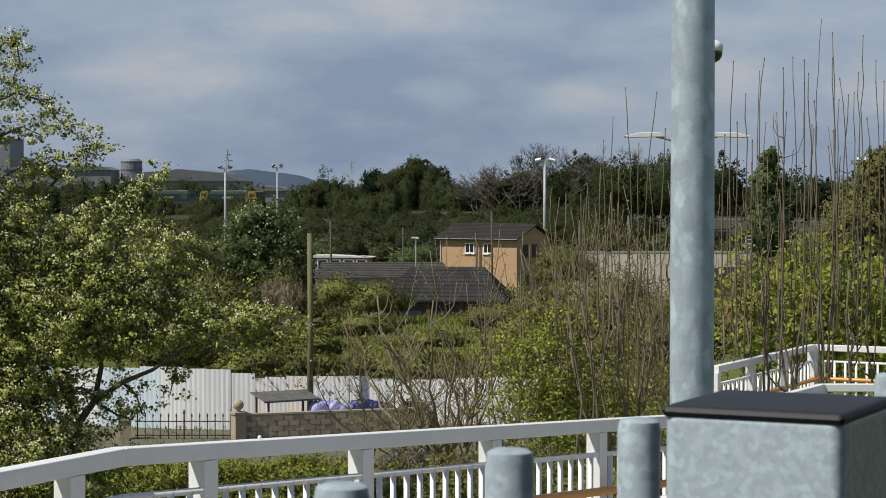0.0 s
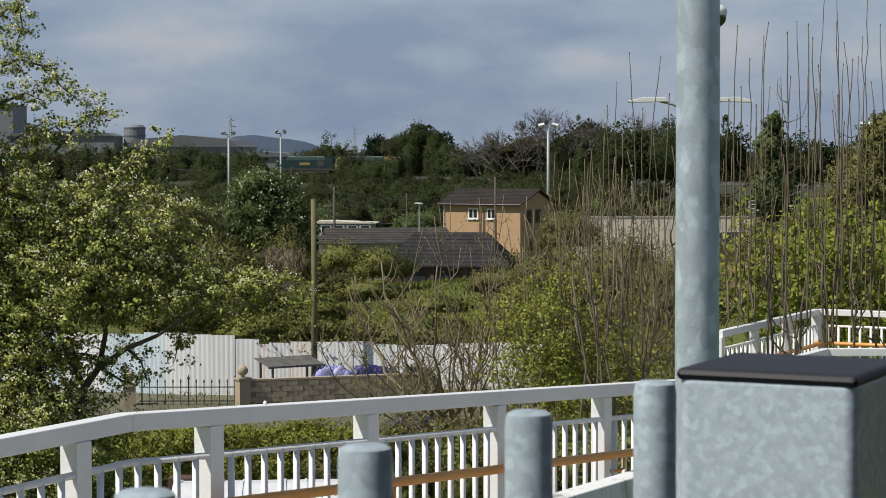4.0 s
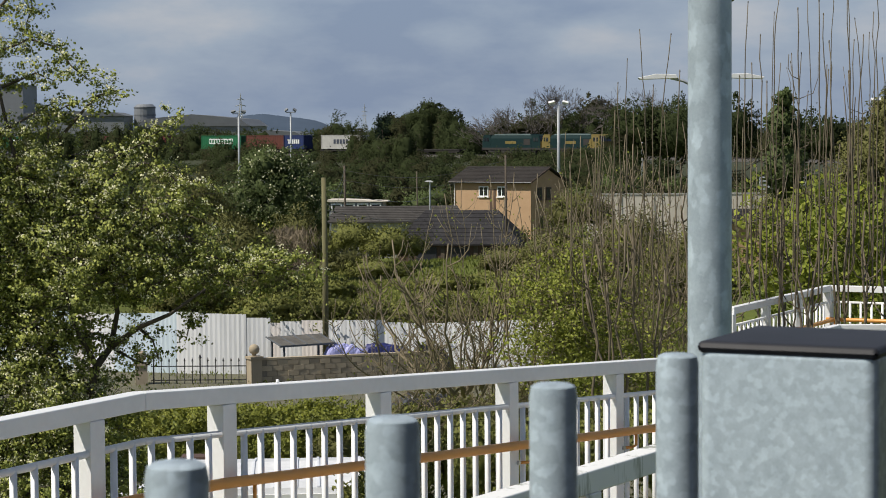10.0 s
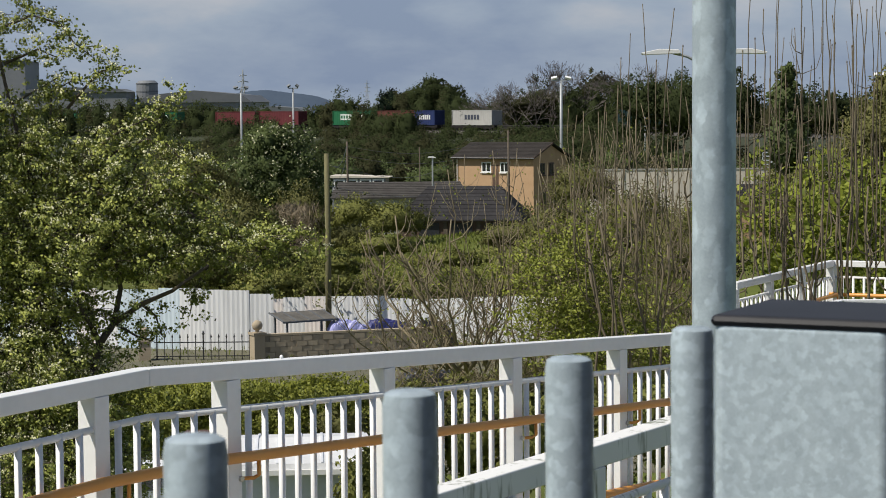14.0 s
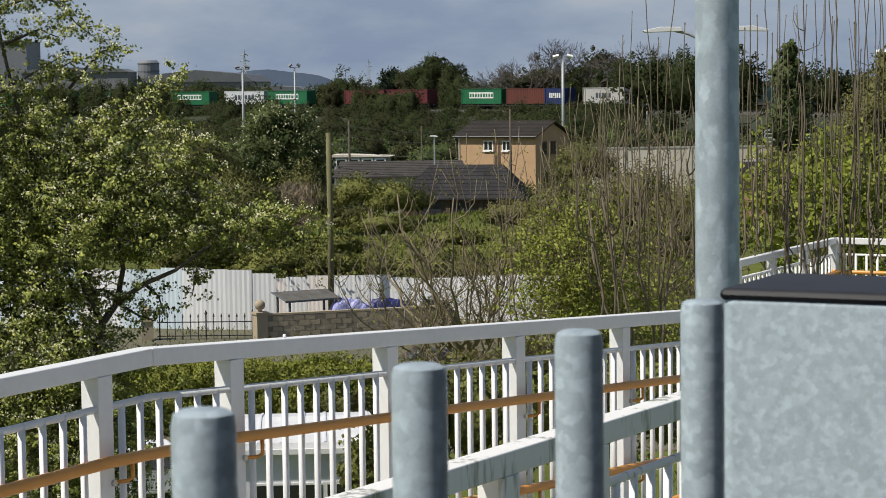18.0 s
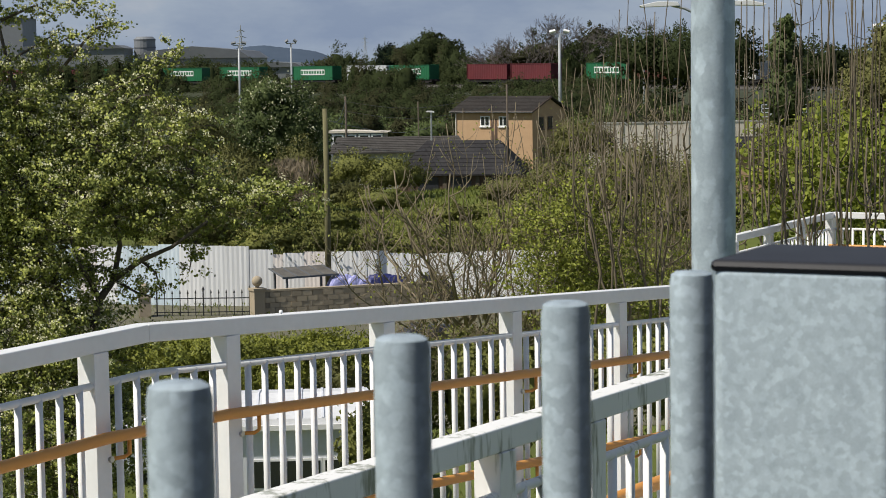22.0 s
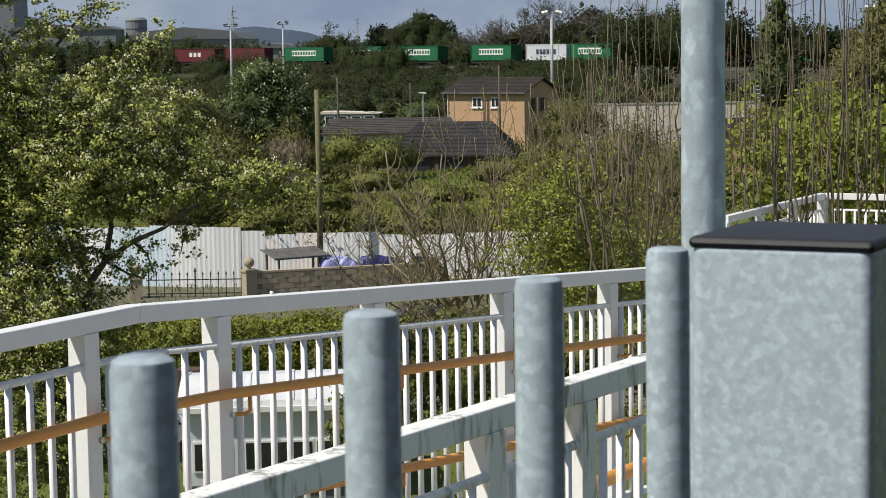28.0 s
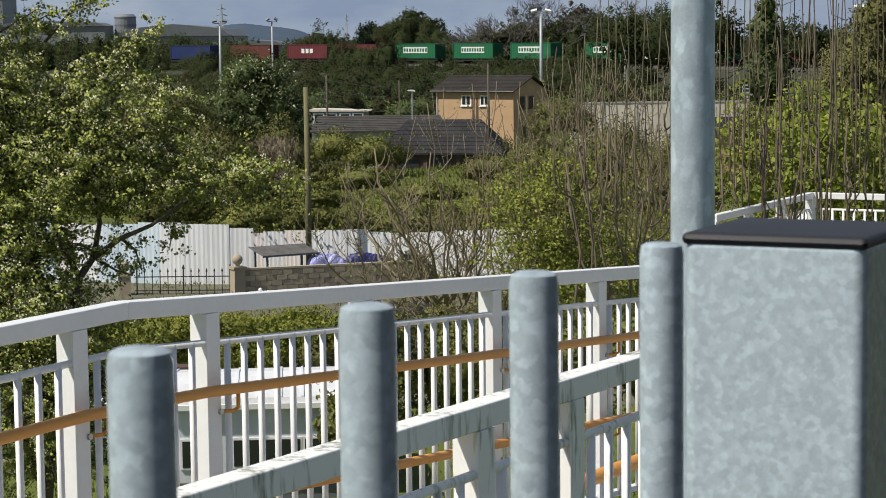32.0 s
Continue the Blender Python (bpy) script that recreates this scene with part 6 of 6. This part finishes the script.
lump = np.clip(0.35 + 0.5 * np.sin(gx * 0.9 + 1.3 * np.sin(gy * 0.21)) * np.sin(gy * 0.37 + gx * 0.3) + 0.4 * np.sin(gx * 2.1 + gy * 0.8), 0.05, 1.1)
gz = np.array([meadow_height(a, c) for a, c in zip(gx, gy)]) + lump * (1.0 - 0.018 * (gy - 96)) * rd.uniform(0.4, 1.0, n)
tagged(part("bramble_cover", leaf_mesh("bramble_cover", np.stack([gx, gy, gz], 1), 0.15, M["bramble"], rd, 0.7, out=np.tile([-0.3, -0.5, 0.8], (n, 1)) + rd.normal(size=(n, 3)) * 0.4, soft=0.7), None), "low cover of bramble and nettle leaves over the meadow", "undergrowth", kind="stuff")
n = 14000
pts = np.stack([rd.uniform(-16, 16, n), rd.uniform(36, 96, n), np.full(n, GROUND + 0.12)], 1)
tagged(part("grass_tufts", leaf_mesh("grass_tufts", pts, 0.2, M["tuft"], rd, 0.22, -2.2), None), "rough tufts of green grass by the yard", "grass", kind="stuff")
for i, (px, py, d, rx, rz) in enumerate(((680, 850, 66, 70, 40), (790, 840, 68, 80, 45), (900, 830, 66, 80, 50), (1010, 830, 64, 80, 55), (1120, 820, 62, 80, 60), (640, 980, 45, 70, 60), (560, 900, 60, 60, 40))):
    blob_plant("bramble_bush", "tangled green bramble bush below the ramp", "bush", float(d), [(px, py, rx, rz), (px + 40, py + 40, rx * 0.8, rz), (px - 40, py + 40, rx * 0.8, rz)], "bramble" if i % 2 else "scrub", 0.10, 0.8, 260 + i, (px, 330 + (1.45 - GROUND) * F0 / d), 0.06, core=0.15, mass=0.5)
for i in range(24):
    px = 20 + i * 18 + rd.uniform(-8, 8)
    d = 500 + rd.uniform(-15, 15)
    pz = 322 + rd.uniform(-6, 8)
    tree("woodland_tree", "dark tree in front of the works", "tree", ((px - 784) / F0 * d, d, GROUND), 1.45 - (pz - 330) / F0 * d - GROUND, (4.0, 3.5, 4.6), M["far"], 0.5, 900, 900 + i, 70, 0.4, "railway woods", 0.55, 0.2, -0.97)
spray_plant("bramble_bush", "brambles trailing over the sheet fence", "bush", 91.9, [(500, 662, 40, 12), (570, 668, 60, 11), (650, 668, 60, 12), (730, 668, 60, 12), (810, 668, 60, 13), (880, 666, 50, 15)], "bramble", 0.13, 14.0, 290, (690, 745), 0.06, twig_len=0.9, rosette=5, soft=0.6, step=0.16, twig="twig")
# right-hand trees
blob_plant("dark_tree", "upright dark green tree beyond the ramp", "tree", 75.0, [(1362, 330, 36, 60), (1362, 400, 44, 70), (1362, 280, 16, 24)], "dark", 0.15, 0.8, 41, (1362, 760), 0.15, core=0.2, mass=0.5, soft=0.9)
blob_plant("dark_tree", "brownish budding tree beyond the ramp", "tree", 70.0, [(1555, 320, 50, 66), (1560, 420, 70, 90), (1500, 420, 40, 60)], "scrub", 0.11, 1.3, 42, (1560, 780), 0.15, core=0.2, mass=0.4, soft=0.8, tuft=30)
blob_plant("dark_tree", "dark green tree beyond the yard", "tree", 240.0, [(1180, 340, 100, 60), (1280, 330, 50, 60), (1110, 330, 60, 50), (1430, 350, 90, 50)], "far", 0.34, 0.8, 43, (1180, 480), 0.3, core=0.1, mass=0.42, soft=0.9)

# woods along the railway
def track_at(px, off):
    """A place beside the track in the direction px of the first view."""
    best = min((abs((along(s, off).x / along(s, off).y) * F0 + 784 - px), s) for s in range(-330, 200, 2))
    return along(best[1], off)


def crown_tree(px, py, p, mat_, leaf, n, seed, name="woodland_tree", label="dark woodland tree along the railway", cat="tree", group="railway woods", w=None):
    """A tree or bush at p whose top shows in the direction (px, py) of the first view."""
    top = 1.45 - (py - 330) / F0 * p.y
    h = max(1.2, top - GROUND)
    r = w or rd.uniform(2.2, 3.6)
    tree(name, label, cat, (p.x, p.y, GROUND - 0.1), h, (r, r * 0.9, h * 0.46), M[mat_], leaf, n, seed, 80, 0.36, group, 0.55, 0.2, -0.97)


def skyline(px):
    return 322 - 34 * math.exp(-((px - 735) / 52) ** 2) - 12 * math.exp(-((px - 668) / 25) ** 2) - 30 * math.exp(-((px - 960) / 90) ** 2) - 40 * math.exp(-((px - 1150) / 90) ** 2) - 12 * math.exp(-((px - 570) / 26) ** 2) + 22 * math.exp(-((px - 480) / 60) ** 2)


for i in range(86):
    px = 225 + i * 16 + rd.uniform(-6, 6)
    crown_tree(px, skyline(px) + rd.uniform(-5, 12), track_at(px, 8 + rd.uniform(0, 14)), "far_brown" if i % 4 == 1 else "far", 0.36, 2500, 300 + i)
# lower growth in front of the line
def front_top(px):
    for edge, top in ((262, 322), (290, 342), (360, 363), (470, 351), (600, 367), (705, 336), (880, 373)):
        if px < edge:
            return top
    return 364


for i in range(104):
    px = 20 + i * 10.6 + rd.uniform(-6, 6)
    crown_tree(px, front_top(px) + rd.uniform(-7, 10), track_at(px, -9 - rd.uniform(0, 3)), "far_brown" if i % 5 == 1 else "far", 0.38, 1200, 600 + i, "embankment_bush", "dark bush on the railway bank", "bush", "bank bushes", rd.uniform(1.6, 2.6))
for i in range(74):
    px = 120 + i * 13 + rd.uniform(-6, 6)
    crown_tree(px, max(360, front_top(px)) + 20 + rd.uniform(-6, 8), track_at(px, -16 - rd.uniform(0, 3)), "far_brown" if i % 4 == 1 else "far", 0.36, 1000, 1200 + i, "embankment_bush", "dark bush on the railway bank", "bush", "bank bushes", rd.uniform(1.8, 2.8))
for j, (d, y0, nn, m) in enumerate(((330, 392, 56, "far"), (290, 412, 52, "far"), (255, 432, 50, "dark"), (228, 452, 48, "far"), (210, 470, 46, "dark"))):
    for i in range(nn):
        px = 190 + (1440 / nn) * (i + rd.uniform(0.1, 0.9))
        if d < 240 and px > 600:
            continue
        p = Vector(((px - 784) / F0 * d, d + rd.uniform(-8, 8), 0))
        crown_tree(px, y0 + rd.uniform(-12, 12), p, "far_brown" if i % 3 == 2 else m, 0.36, 1150, 700 + j * 50 + i, "thicket_bush", "dark green bush in a dense thicket", "bush", "thicket", rd.uniform(2.0, 3.2))
for i, px in enumerate((655, 668, 684)):
    top = spot(px, (296, 290, 300)[i], 440)
    tree("conifer", "dark spreading pine by the railway", "tree", (top.x, 440, GROUND), top.z - GROUND, (1.7, 1.7, 3.0), M["conifer"], 0.5, 1300, 400 + i, 30, 0.5, "pines", 0.72, 0.25, -0.9)
blob_plant("woodland_tree", "broad dark green tree on the railway skyline", "tree", track_at(740, 16).y, [(742, 304, 46, 26), (712, 318, 40, 28), (775, 316, 32, 24), (690, 330, 40, 24), (735, 290, 20, 12)], "far", 0.34, 2.4, 801, (740, 412), 0.3, core=0.1, mass=0.42, soft=0.9, tuft=50)
blob_plant("woodland_tree", "low rounded dark tree on the railway skyline", "tree", track_at(570, 16).y, [(570, 330, 36, 15), (545, 338, 34, 14), (600, 338, 30, 12)], "far", 0.34, 2.2, 802, (570, 408), 0.3, core=0.1, mass=0.42, soft=0.9, tuft=50)
blob_plant("woodland_tree", "tall green tree on the railway skyline", "tree", track_at(1000, 16).y, [(1030, 292, 30, 26), (1010, 312, 34, 26), (1055, 306, 34, 28), (960, 324, 60, 20), (905, 330, 60, 18)], "far_brown", 0.34, 2.0, 803, (1000, 420), 0.3, core=0.1, mass=0.42, soft=0.9, tuft=50)
# bare-branched trees
def bare_tree(px, py, d, width, seed):
    """A leafless tree: trunk, forked limbs and a rounded spray of fine twigs, its top in the direction (px, py)."""
    rng = np.random.default_rng(seed)
    tp = spot(px, py, d)
    h = tp.z - GROUND
    t = thing("bare_tree", "bare grey-branched tree on the skyline", "tree", (tp.x, d, GROUND), 0, "bare trees")
    b, fine = Build(), Build()

    def fork(p, way, ln, r, level):
        q = p + way * ln
        (b if level < 3 else fine).tube([p, p.lerp(q, 0.5) + Vector(rng.normal(size=3)) * ln * 0.05, q], [r, r * 0.82, r * 0.66], 5 if level < 3 else 3, False)
        if level == 5:
            return
        for _ in range(3 if level < 4 else 4):
            turn = way + Vector((rng.normal() * width, rng.normal() * width, rng.normal() * 0.3 + 0.12)) * 0.62
            fork(q, turn.normalized(), ln * rng.uniform(0.62, 0.86), max(0.035, r * 0.56), level + 1)

    fork(Vector((0, 0, 0)), Vector((rng.normal() * 0.05, 0, 1)).normalized(), h * 0.34, 0.2, 0)
    top = max(p[2] for p in fine.v)
    for bb in (b, fine):
        bb.v = [(x * h / top, y * h / top, z * h / top) for x, y, z in bb.v]
    part("trunk", smooth(b.mesh("trunk", M["twig_dark"])), None, t)
    part("twig_spray", fine.mesh("twig_spray", M["twig_dark"]), None, t)["kind"] = "stuff"


for i, (px, py, d, width) in enumerate(((868, 283, 400, 1.0), (848, 294, 402, 0.9), (892, 288, 400, 0.9), (918, 266, 396, 0.6), (940, 258, 395, 0.6), (968, 252, 394, 0.9), (990, 256, 392, 0.7), (1078, 262, 380, 0.8), (1110, 255, 380, 0.8))):
    bare_tree(px, py, d, width, 500 + i)
# ---- the train ----
def container(label, colour, length=12.19, mark=None, dark=False):
    """Standing on z = 0, x along the train; side rail, corrugated sides, corner posts, doors."""
    t = thing("shipping_container", label, "container", group="containers on the train")
    H, W, L = 2.9, 2.44, length
    for y in (-1, 1):
        b = Build()
        n = int(L / 0.28)
        yo = y * W / 2
        for i in range(n + 1):
            x = -L / 2 + 0.15 + (L - 0.3) * i / n
            yy = yo - y * (0.04 if i % 2 else 0.0)
            b.v += [(x, yy, 0.14), (x, yy, H - 0.1)]
        b.f = [(2 * i, 2 * i + 2, 2 * i + 3, 2 * i + 1) for i in range(n)]
        part("side_panel", b, M[colour], t)
        part("bottom_rail", Build().box((-L / 2, yo - 0.06, 0), (L / 2, yo + 0.06, 0.15)), M[colour], t)
        part("top_rail", Build().box((-L / 2, yo - 0.05, H - 0.11), (L / 2, yo + 0.05, H)), M[colour], t)
        for x in (-L / 2, L / 2):
            part("corner_post", Build().box((x - 0.08, yo - 0.08, 0.0), (x + 0.08, yo + 0.08, H + 0.01)), M[colour], t)
    part("roof_panel", Build().box((-L / 2, -W / 2, H - 0.06), (L / 2, W / 2, H - 0.02)), M[colour], t)
    for x in (-L / 2, L / 2):
        e = part("end_panel", Build().box((x - 0.03, -W / 2 + 0.08, 0.1), (x + 0.03, W / 2 - 0.08, H - 0.08)), M[colour], t)
        for k in range(9):
            y = -1.0 + k * 0.25
            part("end_rib", Build().box((x - 0.06, y - 0.05, 0.2), (x + 0.06, y + 0.05, H - 0.2)), M[colour], e)
    if mark:
        words, size, panel = mark
        if panel:
            part("name_panel", Build().box((-panel / 2, -W / 2 - 0.03, 1.05), (panel / 2, -W / 2 - 0.012, 2.2)), M["lettering"], t, "white name panel")
            for i in range(9):
                x = -panel / 2 + panel * (i + 0.5) / 9
                part("letter_bar", Build().box((x - panel / 27, -W / 2 - 0.045, 1.3), (x + panel / 27, -W / 2 - 0.034, 1.95)), M["green" if colour == "green" else colour], t)
        else:
            for i in range(words):
                x = (i - (words - 1) / 2) * size
                part("letter_bar", Build().box((x - size * 0.34, -W / 2 - 0.045, 1.1), (x + size * 0.34, -W / 2 - 0.012, 2.0)), M["dark_letter" if dark else "lettering"], t)
    return t


def wagon(length):
    t = thing("flat_wagon", "dark container flat wagon", "wagon", group="flat wagons")
    L = length
    part("deck_frame", Build().box((-L / 2, -1.15, 0.82), (L / 2, 1.15, 0.98)), M["under"], t)
    for y in (-1.0, 1.0):
        part("side_sill", Build().box((-L / 2, y - 0.08, 0.55), (L / 2, y + 0.08, 0.98)), M["under"], t)
    for x in (-L / 2 + 2.2, L / 2 - 2.2):
        bo = part("bogie", Build().box((x - 1.3, -1.0, 0.35), (x + 1.3, 1.0, 0.7)), M["under"], t)
        for dx in (-0.9, 0.9):
            for y in (-0.75, 0.75):
                part("wheel", Build().tube([(x + dx, y - 0.07, 0.42), (x + dx, y + 0.07, 0.42)], 0.42, 14), M["under"], bo)
    for x in (-L / 2, L / 2):
        part("coupler", Build().box((x - 0.35, -0.12, 0.7), (x + 0.35, 0.12, 0.95)), M["under"], t)
    return t


def locomotive(label, ends):
    t = thing("locomotive", label, "locomotive", group="locomotives")
    L = 21.3
    part("frame", Build().box((-L / 2 + 0.3, -1.3, 0.95), (L / 2 - 0.3, 1.3, 1.35)), M["under"], t)
    body = Build().prism([(-1.3, 1.35), (1.3, 1.35), (1.3, 3.1), (1.0, 3.7), (-1.0, 3.7), (-1.3, 3.1)], 14.6, pose(7.3, 0, 0, 0, 0, 90))
    bd = part("body_side", body, M["loco_green"], t, "dark green body side")
    part("roof_hood", Build().prism([(-1.02, 3.705), (1.02, 3.705), (0.8, 3.92), (-0.8, 3.92)], 13.0, pose(6.5, 0, 0, 0, 0, 90)), M["loco_roof"], t, "pale grey roof hood")
    part("roof_hood", Build().box((-3.2, -0.9, 3.925), (2.6, 0.9, 4.0)), M["loco_roof"], t)
    for sx in (-1, 1):
        c = part("cab", Build().prism([(7.34, 1.35), (10.4, 1.35), (10.45, 2.3), (9.9, 3.6), (9.5, 3.82), (7.34, 3.82)], 2.6, pose(0, -1.3, 0) if sx > 0 else pose(0, 1.3, 0, 0, 0, 180)), M[ends], t, "locomotive cab")
        part("end_panel", Build().box((10.46, -1.25, 1.4), (10.52, 1.25, 2.5), pose(0, 0, 0) if sx > 0 else pose(0, 0, 0, 0, 0, 180)), M["loco_yellow"], c, "yellow warning panel")
        mm = pose(0, 0, 0) if sx > 0 else pose(0, 0, 0, 0, 0, 180)
        for y in (-0.62, 0.62):
            part("windscreen", Build().add([(10.35, y - 0.5, 2.55), (10.35, y + 0.5, 2.55), (9.98, y + 0.5, 3.45), (9.98, y - 0.5, 3.45), (10.42, y - 0.5, 2.58), (10.42, y + 0.5, 2.58), (10.05, y + 0.5, 3.48), (10.05, y - 0.5, 3.48)], [(3, 2, 1, 0), (4, 5, 6, 7), (0, 1, 5, 4), (1, 2, 6, 5), (2, 3, 7, 6), (3, 0, 4, 7)]) if sx > 0 else Build().box((-10.36, y - 0.5, 2.6), (-10.28, y + 0.5, 3.3)), M["glass"], c)
        for y in (-1.32, 1.32):
            part("cab_window", Build().box((8.0, y - 0.02, 2.55), (8.8, y + 0.02, 3.25), mm), M["glass"], c)
            part("cab_window", Build().box((9.1, y - 0.02, 2.55), (9.6, y + 0.02, 3.25), mm), M["glass"], c)
        part("buffer_beam", Build().box((10.4, -1.3, 0.7), (10.6, 1.3, 1.3), mm), M["under"], t)
        x = sx * 6.3
        bo = part("bogie", Build().box((x - 2.2, -1.15, 0.45), (x + 2.2, 1.15, 0.9)), M["under"], t)
        for dx in (-1.7, 0, 1.7):
            for y in (-0.8, 0.8):
                part("wheel", Build().tube([(x + dx, y - 0.08, 0.53), (x + dx, y + 0.08, 0.53)], 0.53, 14), M["under"], bo)
    part("fuel_tank", Build().box((-3.6, -1.2, 0.35), (3.6, 1.2, 0.94)), M["under"], t)
    part("grille", Build().box((4.6, -1.33, 1.9), (6.9, -1.302, 3.0)), M["under"], bd)
    if ends == "loco_yellow":
        part("stripe", Build().prism([(5.9, 1.4), (7.3, 1.4), (7.3, 3.0), (6.9, 3.0)], 0.03, pose(0, -1.335, 0)), M["loco_yellow"], bd)
    part("name_bar", Build().box((-1.9, -1.335, 2.1), (1.9, -1.302, 2.6)), M["loco_yellow"], bd)
    return t


# rear ends along the track at 16 s
SPEED, SLOW = 9.925, -0.01428
TRAIN = []


def place(ob, centre, lift):
    TRAIN.append((ob, centre, lift))


for rear, ends in ((94.05, "loco_yellow"), (75.75, "loco_green")):
    lo = locomotive("green diesel freight locomotive with yellow cab ends" if ends == "loco_yellow" else "dark green diesel freight locomotive", ends)
    lo.scale = (0.858, 1, 1)
    place(lo, rear + 9.15, 0.0)
LOADS = (
    (25.7, 12.19, "grey", "pale grey shipping container with dark lettering", (5, 0.95, 0), True),
    (14.1, 6.06, "blue", "short dark blue shipping container", (6, 0.6, 0), False),
    (2.3, 11.6, "rust", "rusty red shipping container", None, False),
    (-11.6, 12.19, "green", "green shipping container with white name panel", (9, 0.8, 7.4), False),
    (-34.6, 12.19, "red", "dark red shipping container", None, False),
    (-48.1, 12.19, "red", "dark red shipping container", None, False),
    (-72.2, 12.19, "green", "green shipping container with white name panel", (9, 0.8, 7.0), False),
    (-85.5, 12.19, "silver", "silver-grey shipping container with dark lettering", (6, 1.05, 0), True),
    (-102.4, 12.19, "green", "green shipping container with white name panel", (9, 0.8, 7.4), False),
    (-125.1, 12.19, "green", "green shipping container with white name panel", (9, 0.8, 7.4), False),
    (-142.8, 12.19, "green", "green shipping container with white name panel", (9, 0.8, 7.0), False),
    (-160.6, 12.19, "green", "green shipping container with white name panel", (9, 0.8, 7.4), False),
    (-179.0, 12.19, "red", "dark red shipping container", None, False),
    (-194.3, 12.19, "red", "dark red shipping container with white lettering", (3, 1.3, 0), False),
    (-212.0, 12.19, "rust", "rusty red shipping container", None, False),
    (-230.5, 12.19, "blue", "dark blue shipping container", None, False),
)
made = {}
for rear, length, colour, label, mark, dark in LOADS:
    key = (colour, length, mark)
    if key in made:
        c = copy_thing(made[key], pose(0, 0, 0))
    else:
        c = made[key] = container(label, colour, length, mark, dark)
    place(c, rear + length / 2, 0.98)
first = wagon(13.2)
for i, (centre) in enumerate([62.0, 46.0] + [r + L / 2 for r, L, *_ in LOADS]):
    w = first if i == 0 else copy_thing(first, pose(0, 0, 0))
    if i == 3:
        w.scale = (0.55, 1, 1)
    place(w, centre, 0.0)


def run(t):
    return SPEED * (t - 16) + SLOW * (t - 16) ** 2



# ---- movement ----
def motions():
    for ob, centre, lift in TRAIN:
        rows = []
        for k in range(0, 33, 2):
            s = centre + run(k)
            p = along(s, 0, RAIL_Z + lift)
            rows.append((float(k), pose(p.x, p.y, p.z, 0, 0, heading(s))))
        walk(ob, rows)


motions()
